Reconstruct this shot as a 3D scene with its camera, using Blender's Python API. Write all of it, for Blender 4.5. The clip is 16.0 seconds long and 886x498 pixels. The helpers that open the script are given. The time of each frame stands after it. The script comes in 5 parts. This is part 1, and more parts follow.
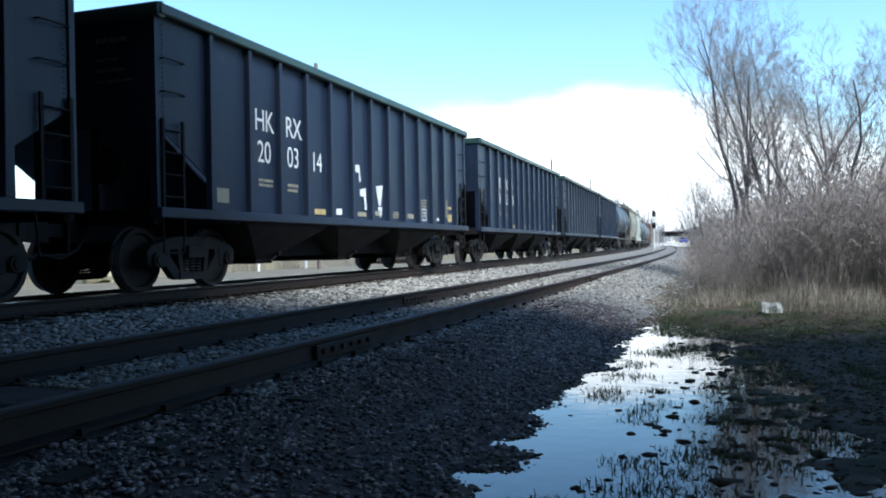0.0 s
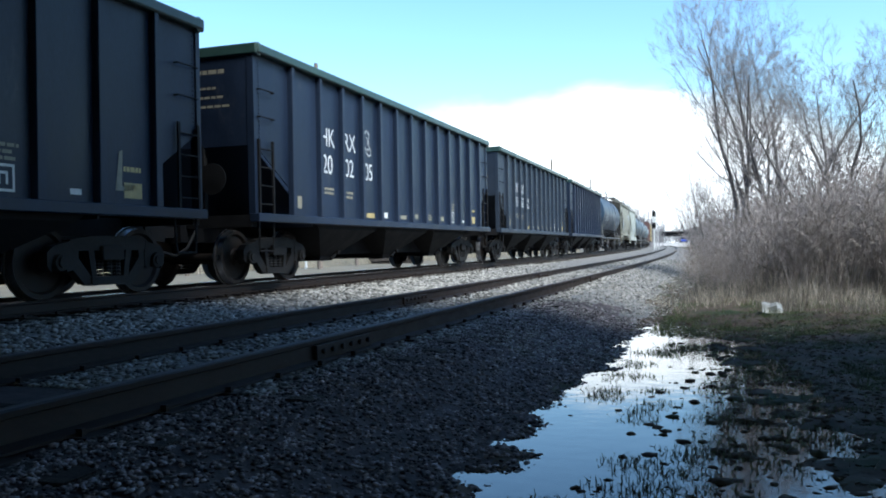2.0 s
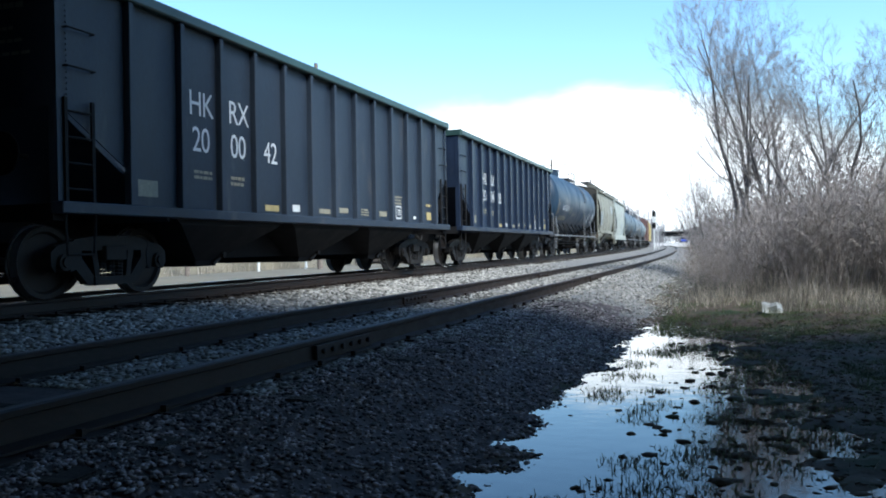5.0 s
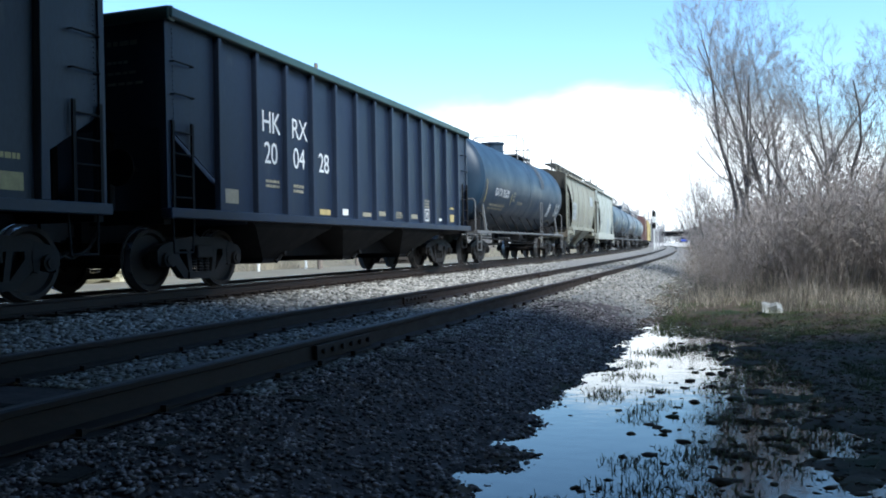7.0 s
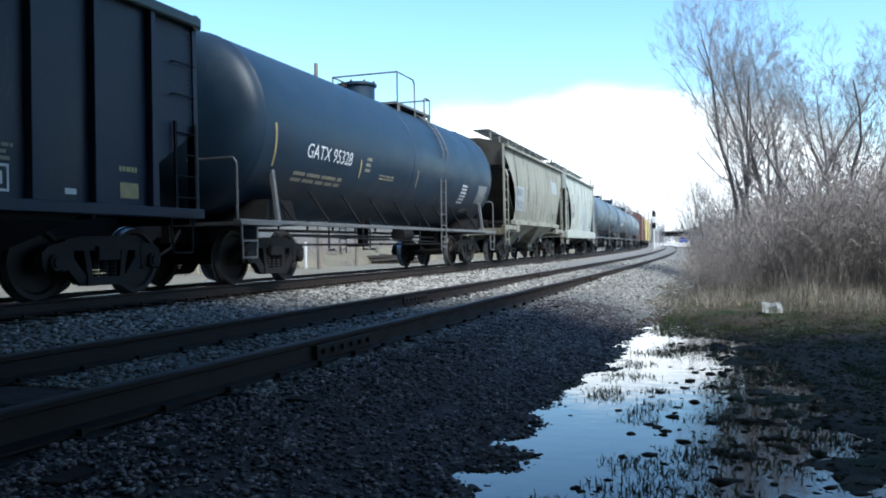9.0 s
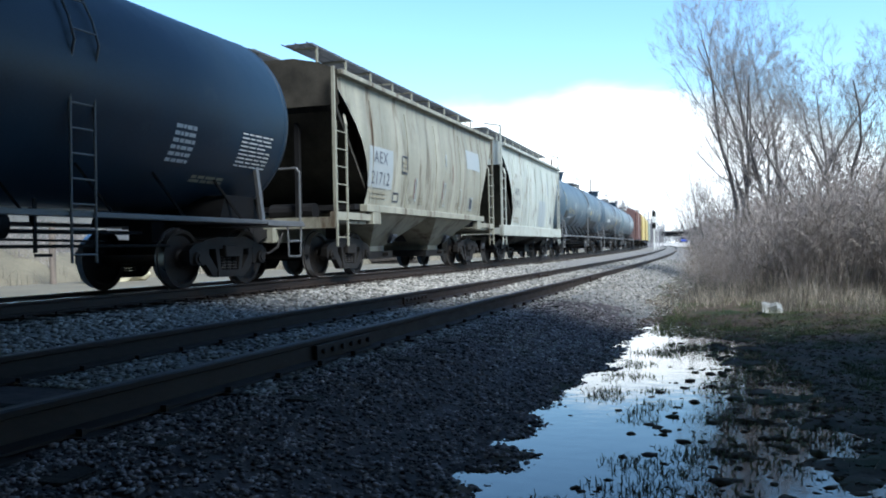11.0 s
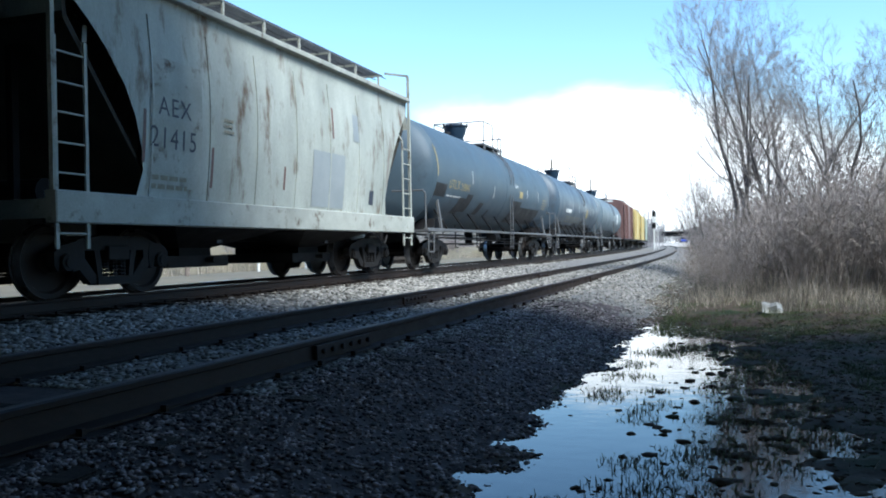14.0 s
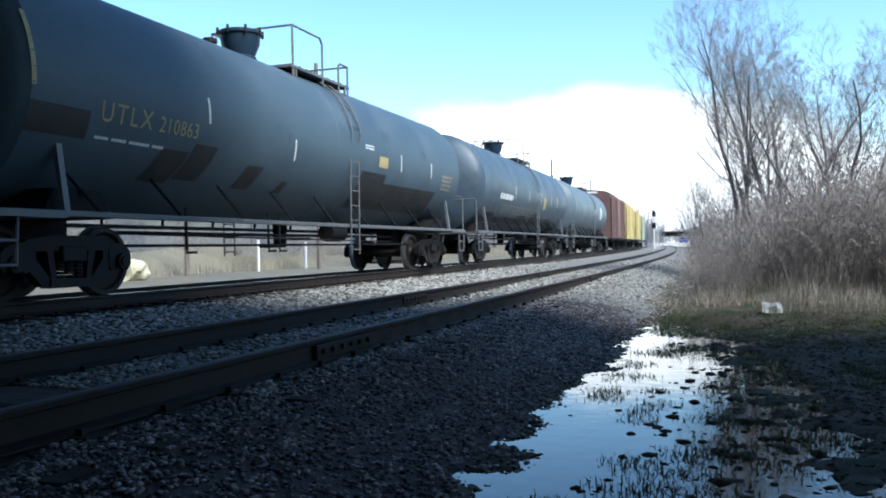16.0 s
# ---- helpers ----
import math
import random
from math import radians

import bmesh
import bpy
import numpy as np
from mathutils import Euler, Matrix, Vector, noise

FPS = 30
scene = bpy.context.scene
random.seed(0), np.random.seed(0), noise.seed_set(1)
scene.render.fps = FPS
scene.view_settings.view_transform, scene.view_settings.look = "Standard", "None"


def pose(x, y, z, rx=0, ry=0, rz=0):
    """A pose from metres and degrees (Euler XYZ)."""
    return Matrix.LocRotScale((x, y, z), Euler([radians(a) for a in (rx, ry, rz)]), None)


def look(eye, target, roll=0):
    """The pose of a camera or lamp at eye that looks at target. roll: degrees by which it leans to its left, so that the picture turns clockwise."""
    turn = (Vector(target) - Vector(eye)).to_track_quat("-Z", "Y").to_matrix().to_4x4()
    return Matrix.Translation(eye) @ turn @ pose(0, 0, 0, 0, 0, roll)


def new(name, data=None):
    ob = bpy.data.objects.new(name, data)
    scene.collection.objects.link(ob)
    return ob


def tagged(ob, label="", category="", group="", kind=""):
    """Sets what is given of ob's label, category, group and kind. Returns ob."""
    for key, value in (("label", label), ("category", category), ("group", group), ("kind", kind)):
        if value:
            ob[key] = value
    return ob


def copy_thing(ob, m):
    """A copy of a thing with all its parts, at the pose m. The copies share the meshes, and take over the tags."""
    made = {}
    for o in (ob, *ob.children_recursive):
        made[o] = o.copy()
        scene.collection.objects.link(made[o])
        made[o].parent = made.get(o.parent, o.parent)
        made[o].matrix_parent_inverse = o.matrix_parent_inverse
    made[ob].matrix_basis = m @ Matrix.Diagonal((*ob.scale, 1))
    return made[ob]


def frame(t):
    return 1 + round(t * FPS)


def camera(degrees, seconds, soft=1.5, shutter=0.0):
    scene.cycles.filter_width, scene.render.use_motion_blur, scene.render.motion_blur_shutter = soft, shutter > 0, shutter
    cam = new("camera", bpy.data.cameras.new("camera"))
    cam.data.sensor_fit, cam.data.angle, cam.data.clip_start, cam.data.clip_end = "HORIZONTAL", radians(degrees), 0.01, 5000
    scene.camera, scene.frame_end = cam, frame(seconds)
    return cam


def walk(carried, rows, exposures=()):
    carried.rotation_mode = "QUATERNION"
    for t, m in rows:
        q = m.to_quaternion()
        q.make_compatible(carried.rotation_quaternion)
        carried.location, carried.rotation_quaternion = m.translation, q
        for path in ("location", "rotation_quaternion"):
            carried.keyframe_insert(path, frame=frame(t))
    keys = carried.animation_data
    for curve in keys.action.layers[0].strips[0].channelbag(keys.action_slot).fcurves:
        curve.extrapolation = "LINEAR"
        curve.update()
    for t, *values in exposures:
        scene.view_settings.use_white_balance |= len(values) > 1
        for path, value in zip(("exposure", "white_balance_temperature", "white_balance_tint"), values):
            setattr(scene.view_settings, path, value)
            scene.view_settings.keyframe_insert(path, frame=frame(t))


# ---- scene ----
# ---------------------------------------------------------------- plan in metres
# y runs down the line away from the camera, x to its right; the line bends left past the camera
DECK = 8.2                                # front edge of the road overpass whose shade the camera stands in
SKEW = 8.0                               # the overpass crosses the line askew, in degrees
CLOUD = 1.25
EYE = 1.05
R = 1056.0                                # radius of the bend
EASE, R_FAR = 62.0, 3800.0                # past this distance the bend is nearly straight
XM, ZM = -8.867, EYE - 0.541              # main track: centre line, top of rail
XN, ZN = -3.544, EYE - 0.608              # siding
SPEED, GAIN = 6.545, 0.0211               # the train's speed and its slow gain
GAUGE = 0.753


A_EASE = EASE / R
CX_FAR, CY_FAR = -R + (R - R_FAR) * math.cos(A_EASE), (R - R_FAR) * math.sin(A_EASE)


def along(s, lat=0.0, z=0.0):
    """Place and heading s metres down the line, on the parallel that passes the camera lat metres to its right."""
    if s <= 0:
        return Vector((lat, s, z)), 0.0
    if s <= EASE:
        a = s / R
        return Vector((-R + (R + lat) * math.cos(a), (R + lat) * math.sin(a), z)), a
    a = A_EASE + (s - EASE) / R_FAR
    return Vector((CX_FAR + (R_FAR + lat) * math.cos(a), CY_FAR + (R_FAR + lat) * math.sin(a), z)), a


def lateral(x, y):
    bend = np.where(np.arctan2(y, x + R) < A_EASE, np.hypot(x + R, y) - R, np.hypot(x - CX_FAR, y - CY_FAR) - R_FAR)
    return np.where(y > 0, bend, x)


# ---------------------------------------------------------------- camera
cam = camera(55.58, 16.0, soft=1.9)
view = pose(0, 0, EYE, 90 - 0.07, 0, 19.586) @ pose(0, 0, 0, 0, 0, -1.17)
walk(cam, [(0, view), (16, view)], exposures=[(0, 0.94, 5950, 5), (16, 0.94, 5950, 5)])

# ---------------------------------------------------------------- light
SUN_TO = Vector((0.85, -0.50, 1.0)).normalized()
world = bpy.data.worlds.new("world")
scene.world = world
world.use_nodes = True
wn = world.node_tree
sky = wn.nodes.new("ShaderNodeTexSky")
sky.sky_type = "NISHITA"
sky.sun_disc = False
sky.sun_elevation = math.asin(SUN_TO.z)
sky.sun_rotation = math.atan2(SUN_TO.x, SUN_TO.y)
sky.dust_density = 0.3
sky.ozone_density = 4.0
sky.air_density = 1.2
deep = wn.nodes.new("ShaderNodeHueSaturation")
deep.inputs["Saturation"].default_value = 1.10
wn.links.new(sky.outputs[0], deep.inputs["Color"])
wn.links.new(deep.outputs[0], wn.nodes["Background"].inputs[0])
wn.nodes["Background"].inputs[1].default_value = 0.15
sun = new("sun", bpy.data.lights.new("sun", "SUN"))
sun.data.energy = 5.0
sun.data.angle = radians(24)
sun.data.color = (1.0, 0.98, 0.94)
sun.matrix_world = look((0, 0, 60), Vector((0, 0, 60)) - SUN_TO)


# ---------------------------------------------------------------- materials
def surface(name, low, high, scale=6.0, rough=0.7, metal=0.0, bump=0.0, fine=40.0, stretch=(1, 1, 1), stain=None, stain_at=0.55,
            stain_scale=2.0, spread=0.0, per_object=0.0, island=0.0, spec=0.5, rough_var=0.12):
    """Two colours mixed by grain at two scales, an optional stain of a third colour, and fine relief."""
    m = bpy.data.materials.new(name)
    m.use_nodes = True
    t, link = m.node_tree, m.node_tree.links.new
    b = t.nodes["Principled BSDF"]
    at = t.nodes.new("ShaderNodeTexCoord").outputs["Object"]
    turn = t.nodes.new("ShaderNodeMapping")
    turn.inputs["Scale"].default_value = stretch
    link(at, turn.inputs[0])

    def grain(s, detail=6.0, rough_=0.6):
        n = t.nodes.new("ShaderNodeTexNoise")
        n.inputs["Scale"].default_value, n.inputs["Detail"].default_value, n.inputs["Roughness"].default_value = s, detail, rough_
        link(turn.outputs[0], n.inputs["Vector"])
        return n.outputs["Fac"]

    def ramp(x, a, z):
        r = t.nodes.new("ShaderNodeMapRange")
        r.inputs[1].default_value, r.inputs[2].default_value = a, z
        link(x, r.inputs[0])
        return r.outputs[0]

    def mix(f, a, z):
        n = t.nodes.new("ShaderNodeMix")
        n.data_type = "RGBA"
        link(f, n.inputs["Factor"])
        for k, v in (("A", a), ("B", z)):
            if isinstance(v, tuple):
                n.inputs[6 if k == "A" else 7].default_value = (*v, 1)
            else:
                link(v, n.inputs[6 if k == "A" else 7])
        return n.outputs[2]

    big, small = grain(scale), grain(fine, 3.0)
    f = t.nodes.new("ShaderNodeMath")
    f.operation = "MULTIPLY_ADD"
    link(small, f.inputs[0])
    f.inputs[1].default_value = 0.35
    half = t.nodes.new("ShaderNodeMath")
    half.operation = "MULTIPLY"
    link(big, half.inputs[0])
    half.inputs[1].default_value = 0.75
    link(half.outputs[0], f.inputs[2])
    colour = mix(ramp(f.outputs[0], 0.36, 0.74), low, high)
    if stain:
        colour = mix(ramp(grain(stain_scale, 8.0, 0.68), stain_at, stain_at + 0.14), colour, stain)
    if per_object or island:
        src = t.nodes.new("ShaderNodeObjectInfo").outputs["Random"] if per_object else t.nodes.new("ShaderNodeNewGeometry").outputs["Random Per Island"]
        k = ramp(src, 0, 1)
        amount = per_object or island
        k.node.inputs[3].default_value, k.node.inputs[4].default_value = 1 - amount, 1 + amount
        h = t.nodes.new("ShaderNodeHueSaturation")
        link(k, h.inputs["Value"])
        link(colour, h.inputs["Color"])
        colour = h.outputs[0]
    link(colour, b.inputs["Base Color"])
    rr = ramp(big, 0.3, 0.7)
    rr.node.inputs[3].default_value, rr.node.inputs[4].default_value = max(rough - rough_var, 0.03), min(rough + rough_var, 1)
    link(rr, b.inputs["Roughness"])
    b.inputs["Metallic"].default_value = metal
    b.inputs["Specular IOR Level"].default_value = spec
    if bump:
        n = t.nodes.new("ShaderNodeBump")
        n.inputs["Strength"].default_value, n.inputs["Distance"].default_value = bump, 0.02
        link(f.outputs[0], n.inputs["Height"])
        link(n.outputs[0], b.inputs["Normal"])
    return m


# near gravel and its stones: part of the overpass shade is in their colour
M_SHADED_GRAVEL = surface("shaded_gravel", (0.034, 0.028, 0.028), (0.108, 0.091, 0.090), 9, 0.85, spec=0.08, bump=0.9, fine=60)
M_BALLAST = surface("ballast_bed", (0.065, 0.062, 0.057), (0.22, 0.21, 0.195), 9, 0.9, spec=0.12, bump=0.9, fine=45)
M_STONE = surface("ballast_stone", (0.075, 0.072, 0.065), (0.28, 0.268, 0.243), 9, 0.85, spec=0.15, island=0.75)
M_SHADED_STONE = surface("shaded_gravel_stone", (0.042, 0.034, 0.034), (0.27, 0.233, 0.229), 9, 0.75, spec=0.15, island=0.95)
M_EARTH = surface("winter_earth", (0.030, 0.022, 0.015), (0.10, 0.074, 0.050), 3, 0.9, spec=0.15, bump=0.8, fine=25, stain=(0.030, 0.044, 0.017), stain_at=0.5, stain_scale=1.3)
M_PALE = surface("pale_gravel_yard", (0.19, 0.187, 0.18), (0.33, 0.325, 0.31), 0.6, 0.9, bump=0.5, fine=12)
M_DRYLAND = surface("dry_grassland", (0.058, 0.050, 0.033), (0.150, 0.130, 0.088), 0.4, 0.95, bump=0.5, fine=8)
M_RAIL = surface("rusty_rail", (0.009, 0.0065, 0.0055), (0.028, 0.019, 0.015), 12, 0.65, 0.2, spec=0.25, bump=0.2, stretch=(1, 0.3, 1))
M_RAILTOP = surface("polished_railhead", (0.55, 0.55, 0.56), (0.7, 0.7, 0.7), 8, 0.15, 1.0, stretch=(1, 0.1, 1))
M_RAILTOP_DULL = surface("dull_railhead", (0.035, 0.030, 0.027), (0.085, 0.075, 0.068), 8, 0.65, 0.15, spec=0.25, stretch=(1, 0.1, 1))
M_TIE = surface("weathered_tie", (0.012, 0.010, 0.009), (0.06, 0.052, 0.045), 5, 0.9, spec=0.1, bump=0.8, stretch=(0.6, 5, 3), per_object=0.35)
M_BLACK = surface("black_hopper_paint", (0.006, 0.010, 0.020), (0.015, 0.024, 0.045), 1.2, 0.42, spec=0.22, bump=0.06, stretch=(1, 1, 0.35), stain=(0.034, 0.038, 0.048), stain_at=0.60, stain_scale=1.6)
# a lighter mix of the hopper paint, for the fourth car only
M_BLACK_LIGHTER = surface("lighter_hopper_paint", (0.011, 0.016, 0.025), (0.026, 0.036, 0.052), 1.4, 0.5, spec=0.24, bump=0.06, stretch=(1, 1, 0.3), stain=(0.055, 0.056, 0.058), stain_at=0.57, stain_scale=1.5)
# near-black car-end colour with the overpass shade put into it
M_END_SHADE = surface("shaded_car_end", (0.012, 0.011, 0.009), (0.052, 0.047, 0.038), 2, 0.8, spec=0.15, bump=0.2)
M_BLACK_DULL = surface("dusty_black_steel", (0.004, 0.004, 0.0045), (0.012, 0.0115, 0.012), 3, 0.75, spec=0.12, bump=0.2)
M_TRIM = surface("dark_green_top_chord", (0.012, 0.03, 0.027), (0.03, 0.06, 0.052), 2, 0.4, spec=0.4, bump=0.1)
M_TRUCK = surface("grimy_cast_steel", (0.004, 0.0037, 0.0035), (0.016, 0.014, 0.013), 6, 0.7, 0.1, spec=0.25, bump=0.35)
M_WHEEL = surface("rusty_wheel_steel", (0.007, 0.0055, 0.005), (0.024, 0.018, 0.015), 6, 0.6, 0.3, spec=0.3, bump=0.2)
M_TREAD = surface("worn_wheel_tread", (0.35, 0.35, 0.36), (0.5, 0.5, 0.5), 6, 0.35, 1.0)
M_TANK = surface("black_tank_paint", (0.006, 0.015, 0.028), (0.015, 0.032, 0.054), 0.8, 0.46, spec=0.24, bump=0.03, stain=(0.03, 0.040, 0.052), stain_at=0.62, stain_scale=0.9)
M_TANK_WORN = surface("worn_dark_tank_paint", (0.034, 0.053, 0.069), (0.068, 0.096, 0.118), 0.8, 0.52, spec=0.30, bump=0.03, stain=(0.03, 0.041, 0.052), stain_at=0.6, stain_scale=0.9)
M_TANK_GLOSS = surface("dull_black_tank_paint", (0.034, 0.050, 0.066), (0.062, 0.085, 0.106), 0.8, 0.46, spec=0.35, bump=0.02, stain=(0.03, 0.03, 0.032), stain_at=0.58, stain_scale=0.9)
M_TANK_GREY = surface("faded_teal_tank_paint", (0.060, 0.080, 0.092), (0.105, 0.132, 0.148), 0.8, 0.5, spec=0.35, bump=0.03, stain=(0.05, 0.05, 0.05), stain_at=0.62)
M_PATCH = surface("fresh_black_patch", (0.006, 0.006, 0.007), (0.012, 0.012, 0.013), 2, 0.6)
M_SILL = surface("grey_steel_sill", (0.06, 0.06, 0.062), (0.13, 0.13, 0.13), 3, 0.55, 0.2, bump=0.1)
M_CREAM = surface("streaked_tan_paint", (0.120, 0.119, 0.092), (0.255, 0.248, 0.202), 1.3, 0.6, spec=0.25, bump=0.08, stretch=(1, 1.5, 0.18), stain=(0.058, 0.041, 0.027), stain_at=0.515, stain_scale=1.8)
M_HEAP = surface("pale_sandstone", (0.26, 0.235, 0.15), (0.46, 0.43, 0.31), 3, 0.9, bump=0.5, fine=14)
M_WHITE = surface("rusted_white_paint", (0.20, 0.214, 0.19), (0.36, 0.378, 0.34), 1.1, 0.6, spec=0.22, bump=0.08, stretch=(1, 1.3, 0.45), stain=(0.10, 0.068, 0.044), stain_at=0.535, stain_scale=1.9)
M_WHITE_SILL = surface("chipped_white_sill", (0.20, 0.208, 0.18), (0.34, 0.348, 0.31), 2, 0.6, spec=0.22, bump=0.1, stain=(0.07, 0.046, 0.03), stain_at=0.56, stain_scale=3.5)
M_GREYPATCH = surface("blue_grey_repaint", (0.165, 0.185, 0.19), (0.235, 0.256, 0.258), 2, 0.6)
M_PALEPATCH = surface("pale_blue_panel", (0.165, 0.185, 0.19), (0.25, 0.268, 0.268), 2, 0.55, stretch=(1, 1, 0.3), stain=(0.12, 0.10, 0.075), stain_at=0.6)
M_WALKWAY = surface("galvanised_grating", (0.05, 0.054, 0.062), (0.12, 0.126, 0.138), 8, 0.55, 0.3)
M_LETTER = surface("white_stencil", (0.34, 0.35, 0.36), (0.54, 0.55, 0.55), 9, 0.7)
M_FAINT = surface("faded_stencil", (0.13, 0.12, 0.09), (0.24, 0.22, 0.16), 12, 0.7)
M_YELLOW = surface("yellow_decal", (0.42, 0.32, 0.05), (0.6, 0.48, 0.09), 9, 0.5)
M_GOLD = surface("faded_gold_stencil", (0.22, 0.17, 0.07), (0.38, 0.30, 0.13), 9, 0.6)
M_PLATE = surface("pale_decal", (0.42, 0.42, 0.40), (0.6, 0.6, 0.57), 14, 0.6)
M_DARKTEXT = surface("dark_stencil", (0.015, 0.02, 0.035), (0.04, 0.045, 0.06), 9, 0.6)
M_BROWN = surface("boxcar_red", (0.075, 0.036, 0.03), (0.13, 0.065, 0.055), 1.5, 0.6, bump=0.06, stretch=(1, 1, 0.4), stain=(0.07, 0.035, 0.03), stain_at=0.56)
M_OCHRE = surface("boxcar_yellow", (0.32, 0.25, 0.095), (0.44, 0.355, 0.16), 1.5, 0.6, bump=0.06, stretch=(1, 1, 0.4), stain=(0.20, 0.13, 0.06), stain_at=0.57)
M_SAGE = surface("boxcar_sage", (0.20, 0.24, 0.20), (0.30, 0.33, 0.28), 1.5, 0.6, bump=0.06, stretch=(1, 1, 0.4))
M_BARK = surface("grey_bark", (0.062, 0.056, 0.054), (0.16, 0.144, 0.138), 14, 0.9, bump=0.5, stretch=(1, 1, 0.3))
M_TWIG = surface("winter_twig", (0.15, 0.131, 0.122), (0.31, 0.277, 0.258), 3, 0.9, spec=0.1, island=0.35)
M_STALK = surface("dry_stalk", (0.105, 0.091, 0.074), (0.275, 0.245, 0.203), 2, 0.9, spec=0.15, island=0.65)
M_GRASS = surface("wet_grass", (0.030, 0.046, 0.017), (0.092, 0.112, 0.042), 3, 0.7, spec=0.3, island=0.4)
M_POLE = surface("weathered_pole", (0.06, 0.05, 0.04), (0.16, 0.13, 0.11), 6, 0.9, bump=0.4, stretch=(2, 2, 0.2))
M_WALL = surface("grey_block_wall", (0.075, 0.075, 0.070), (0.145, 0.143, 0.133), 0.8, 0.85, bump=0.2, stain=(0.05, 0.048, 0.043), stain_at=0.53)
M_SHED = surface("weathered_shed_board", (0.10, 0.085, 0.075), (0.20, 0.17, 0.15), 3, 0.9, bump=0.3, stretch=(4, 4, 0.5))
M_CONCRETE = surface("old_concrete", (0.22, 0.21, 0.20), (0.38, 0.37, 0.35), 2, 0.85, bump=0.2)
M_SOOTED = surface("sooted_concrete", (0.05, 0.047, 0.043), (0.11, 0.105, 0.098), 2, 0.9, spec=0.2, bump=0.2)
M_BLUE = surface("blue_car_paint", (0.02, 0.05, 0.32), (0.04, 0.08, 0.42), 2, 0.3)
M_GLASSY = surface("dark_window", (0.01, 0.012, 0.014), (0.02, 0.022, 0.025), 2, 0.1)
M_RUBBER = surface("tyre_rubber", (0.012, 0.012, 0.012), (0.03, 0.03, 0.03), 8, 0.9)
M_LITTER = surface("pale_litter", (0.20, 0.20, 0.185), (0.34, 0.34, 0.315), 5, 0.7)
# greyer than the near twigs: distance haze is put into this colour
M_WOODS = surface("far_bare_woods", (0.13, 0.125, 0.13), (0.24, 0.228, 0.232), 0.3, 0.95, island=0.25)

M_WATER = surface("ditch_water", (0.010, 0.011, 0.010), (0.022, 0.022, 0.018), 0.8, 0.03, bump=0.0, rough_var=0.02)
wt = M_WATER.node_tree
ripple = wt.nodes.new("ShaderNodeTexNoise")
ripple.inputs["Scale"].default_value, ripple.inputs["Detail"].default_value = 7.0, 3.0
wb = wt.nodes.new("ShaderNodeBump")
wb.inputs["Strength"].default_value, wb.inputs["Distance"].default_value = 0.12, 0.008
wt.links.new(wt.nodes["Texture Coordinate"].outputs["Object"], ripple.inputs["Vector"])
wt.links.new(ripple.outputs["Fac"], wb.inputs["Height"])
wt.links.new(wb.outputs[0], wt.nodes["Principled BSDF"].inputs["Normal"])
wt.nodes["Principled BSDF"].inputs["IOR"].default_value = 1.40


# ---------------------------------------------------------------- mesh tools
def box(bm, x0, x1, y0, y1, z0, z1):
    bmesh.ops.create_cube(bm, size=1, matrix=Matrix.Translation(((x0 + x1) / 2, (y0 + y1) / 2, (z0 + z1) / 2)) @ Matrix.Diagonal((x1 - x0, y1 - y0, z1 - z0, 1)))


def rod(bm, p, q, r=0.02, seg=6, r2=None):
    p, q = Vector(p), Vector(q)
    d = q - p
    bmesh.ops.create_cone(bm, cap_ends=True, segments=seg, radius1=r, radius2=r if r2 is None else r2, depth=d.length,
                          matrix=Matrix.Translation((p + q) / 2) @ d.to_track_quat("Z", "Y").to_matrix().to_4x4())


def pipe(bm, pts, r=0.02, seg=6):
    for p, q in zip(pts, pts[1:]):
        rod(bm, p, q, r, seg)


def bar(bm, p, q, w, h):
    """A square bar from p to q."""
    p, q = Vector(p), Vector(q)
    d = q - p
    bmesh.ops.create_cube(bm, size=1, matrix=Matrix.Translation((p + q) / 2) @ d.to_track_quat("Y", "Z").to_matrix().to_4x4() @ Matrix.Diagonal((w, d.length, h, 1)))


def prism(bm, outline, x0, x1):
    """An outline in (y, z), extruded from x0 to x1."""
    a = [bm.verts.new((x0, y, z)) for y, z in outline]
    b = [bm.verts.new((x1, y, z)) for y, z in outline]
    bm.faces.new(a)
    bm.faces.new(b[::-1])
    n = len(a)
    for i in range(n):
        bm.faces.new((a[i], b[i], b[(i + 1) % n], a[(i + 1) % n]))


def loft(bm, sections, caps=True):
    """Closed rings of equal length joined in turn."""
    rings = [[bm.verts.new(p) for p in s] for s in sections]
    for a, b in zip(rings, rings[1:]):
        n = len(a)
        for i in range(n):
            bm.faces.new((a[i], a[(i + 1) % n], b[(i + 1) % n], b[i]))
    if caps:
        bm.faces.new(rings[0][::-1])
        bm.faces.new(rings[-1])


def lathe(bm, profile, axis="y", seg=32, centre=(0, 0, 0), caps=True):
    """A profile of (along, radius) turned about an axis through centre."""
    rings = []
    for u, r in profile:
        ring = []
        for i in range(seg):
            a = 2 * math.pi * i / seg
            c, s = r * math.cos(a), r * math.sin(a)
            p = {"y": (c, u, s), "x": (u, c, s), "z": (c, s, u)}[axis]
            ring.append(Vector(p) + Vector(centre))
        rings.append(ring)
    loft(bm, rings, caps)


def mesh_of(name, bm, material, smooth=False, bevel=0.0):
    if bevel:
        bmesh.ops.bevel(bm, geom=bm.edges[:], offset=bevel, segments=1, affect="EDGES", clamp_overlap=True)
    bmesh.ops.recalc_face_normals(bm, faces=bm.faces[:])
    me = bpy.data.meshes.new(name)
    bm.to_mesh(me)
    bm.free()
    me.materials.append(material)
    if smooth:
        me.shade_smooth()
        me.set_sharp_from_angle(angle=radians(38))
    return me


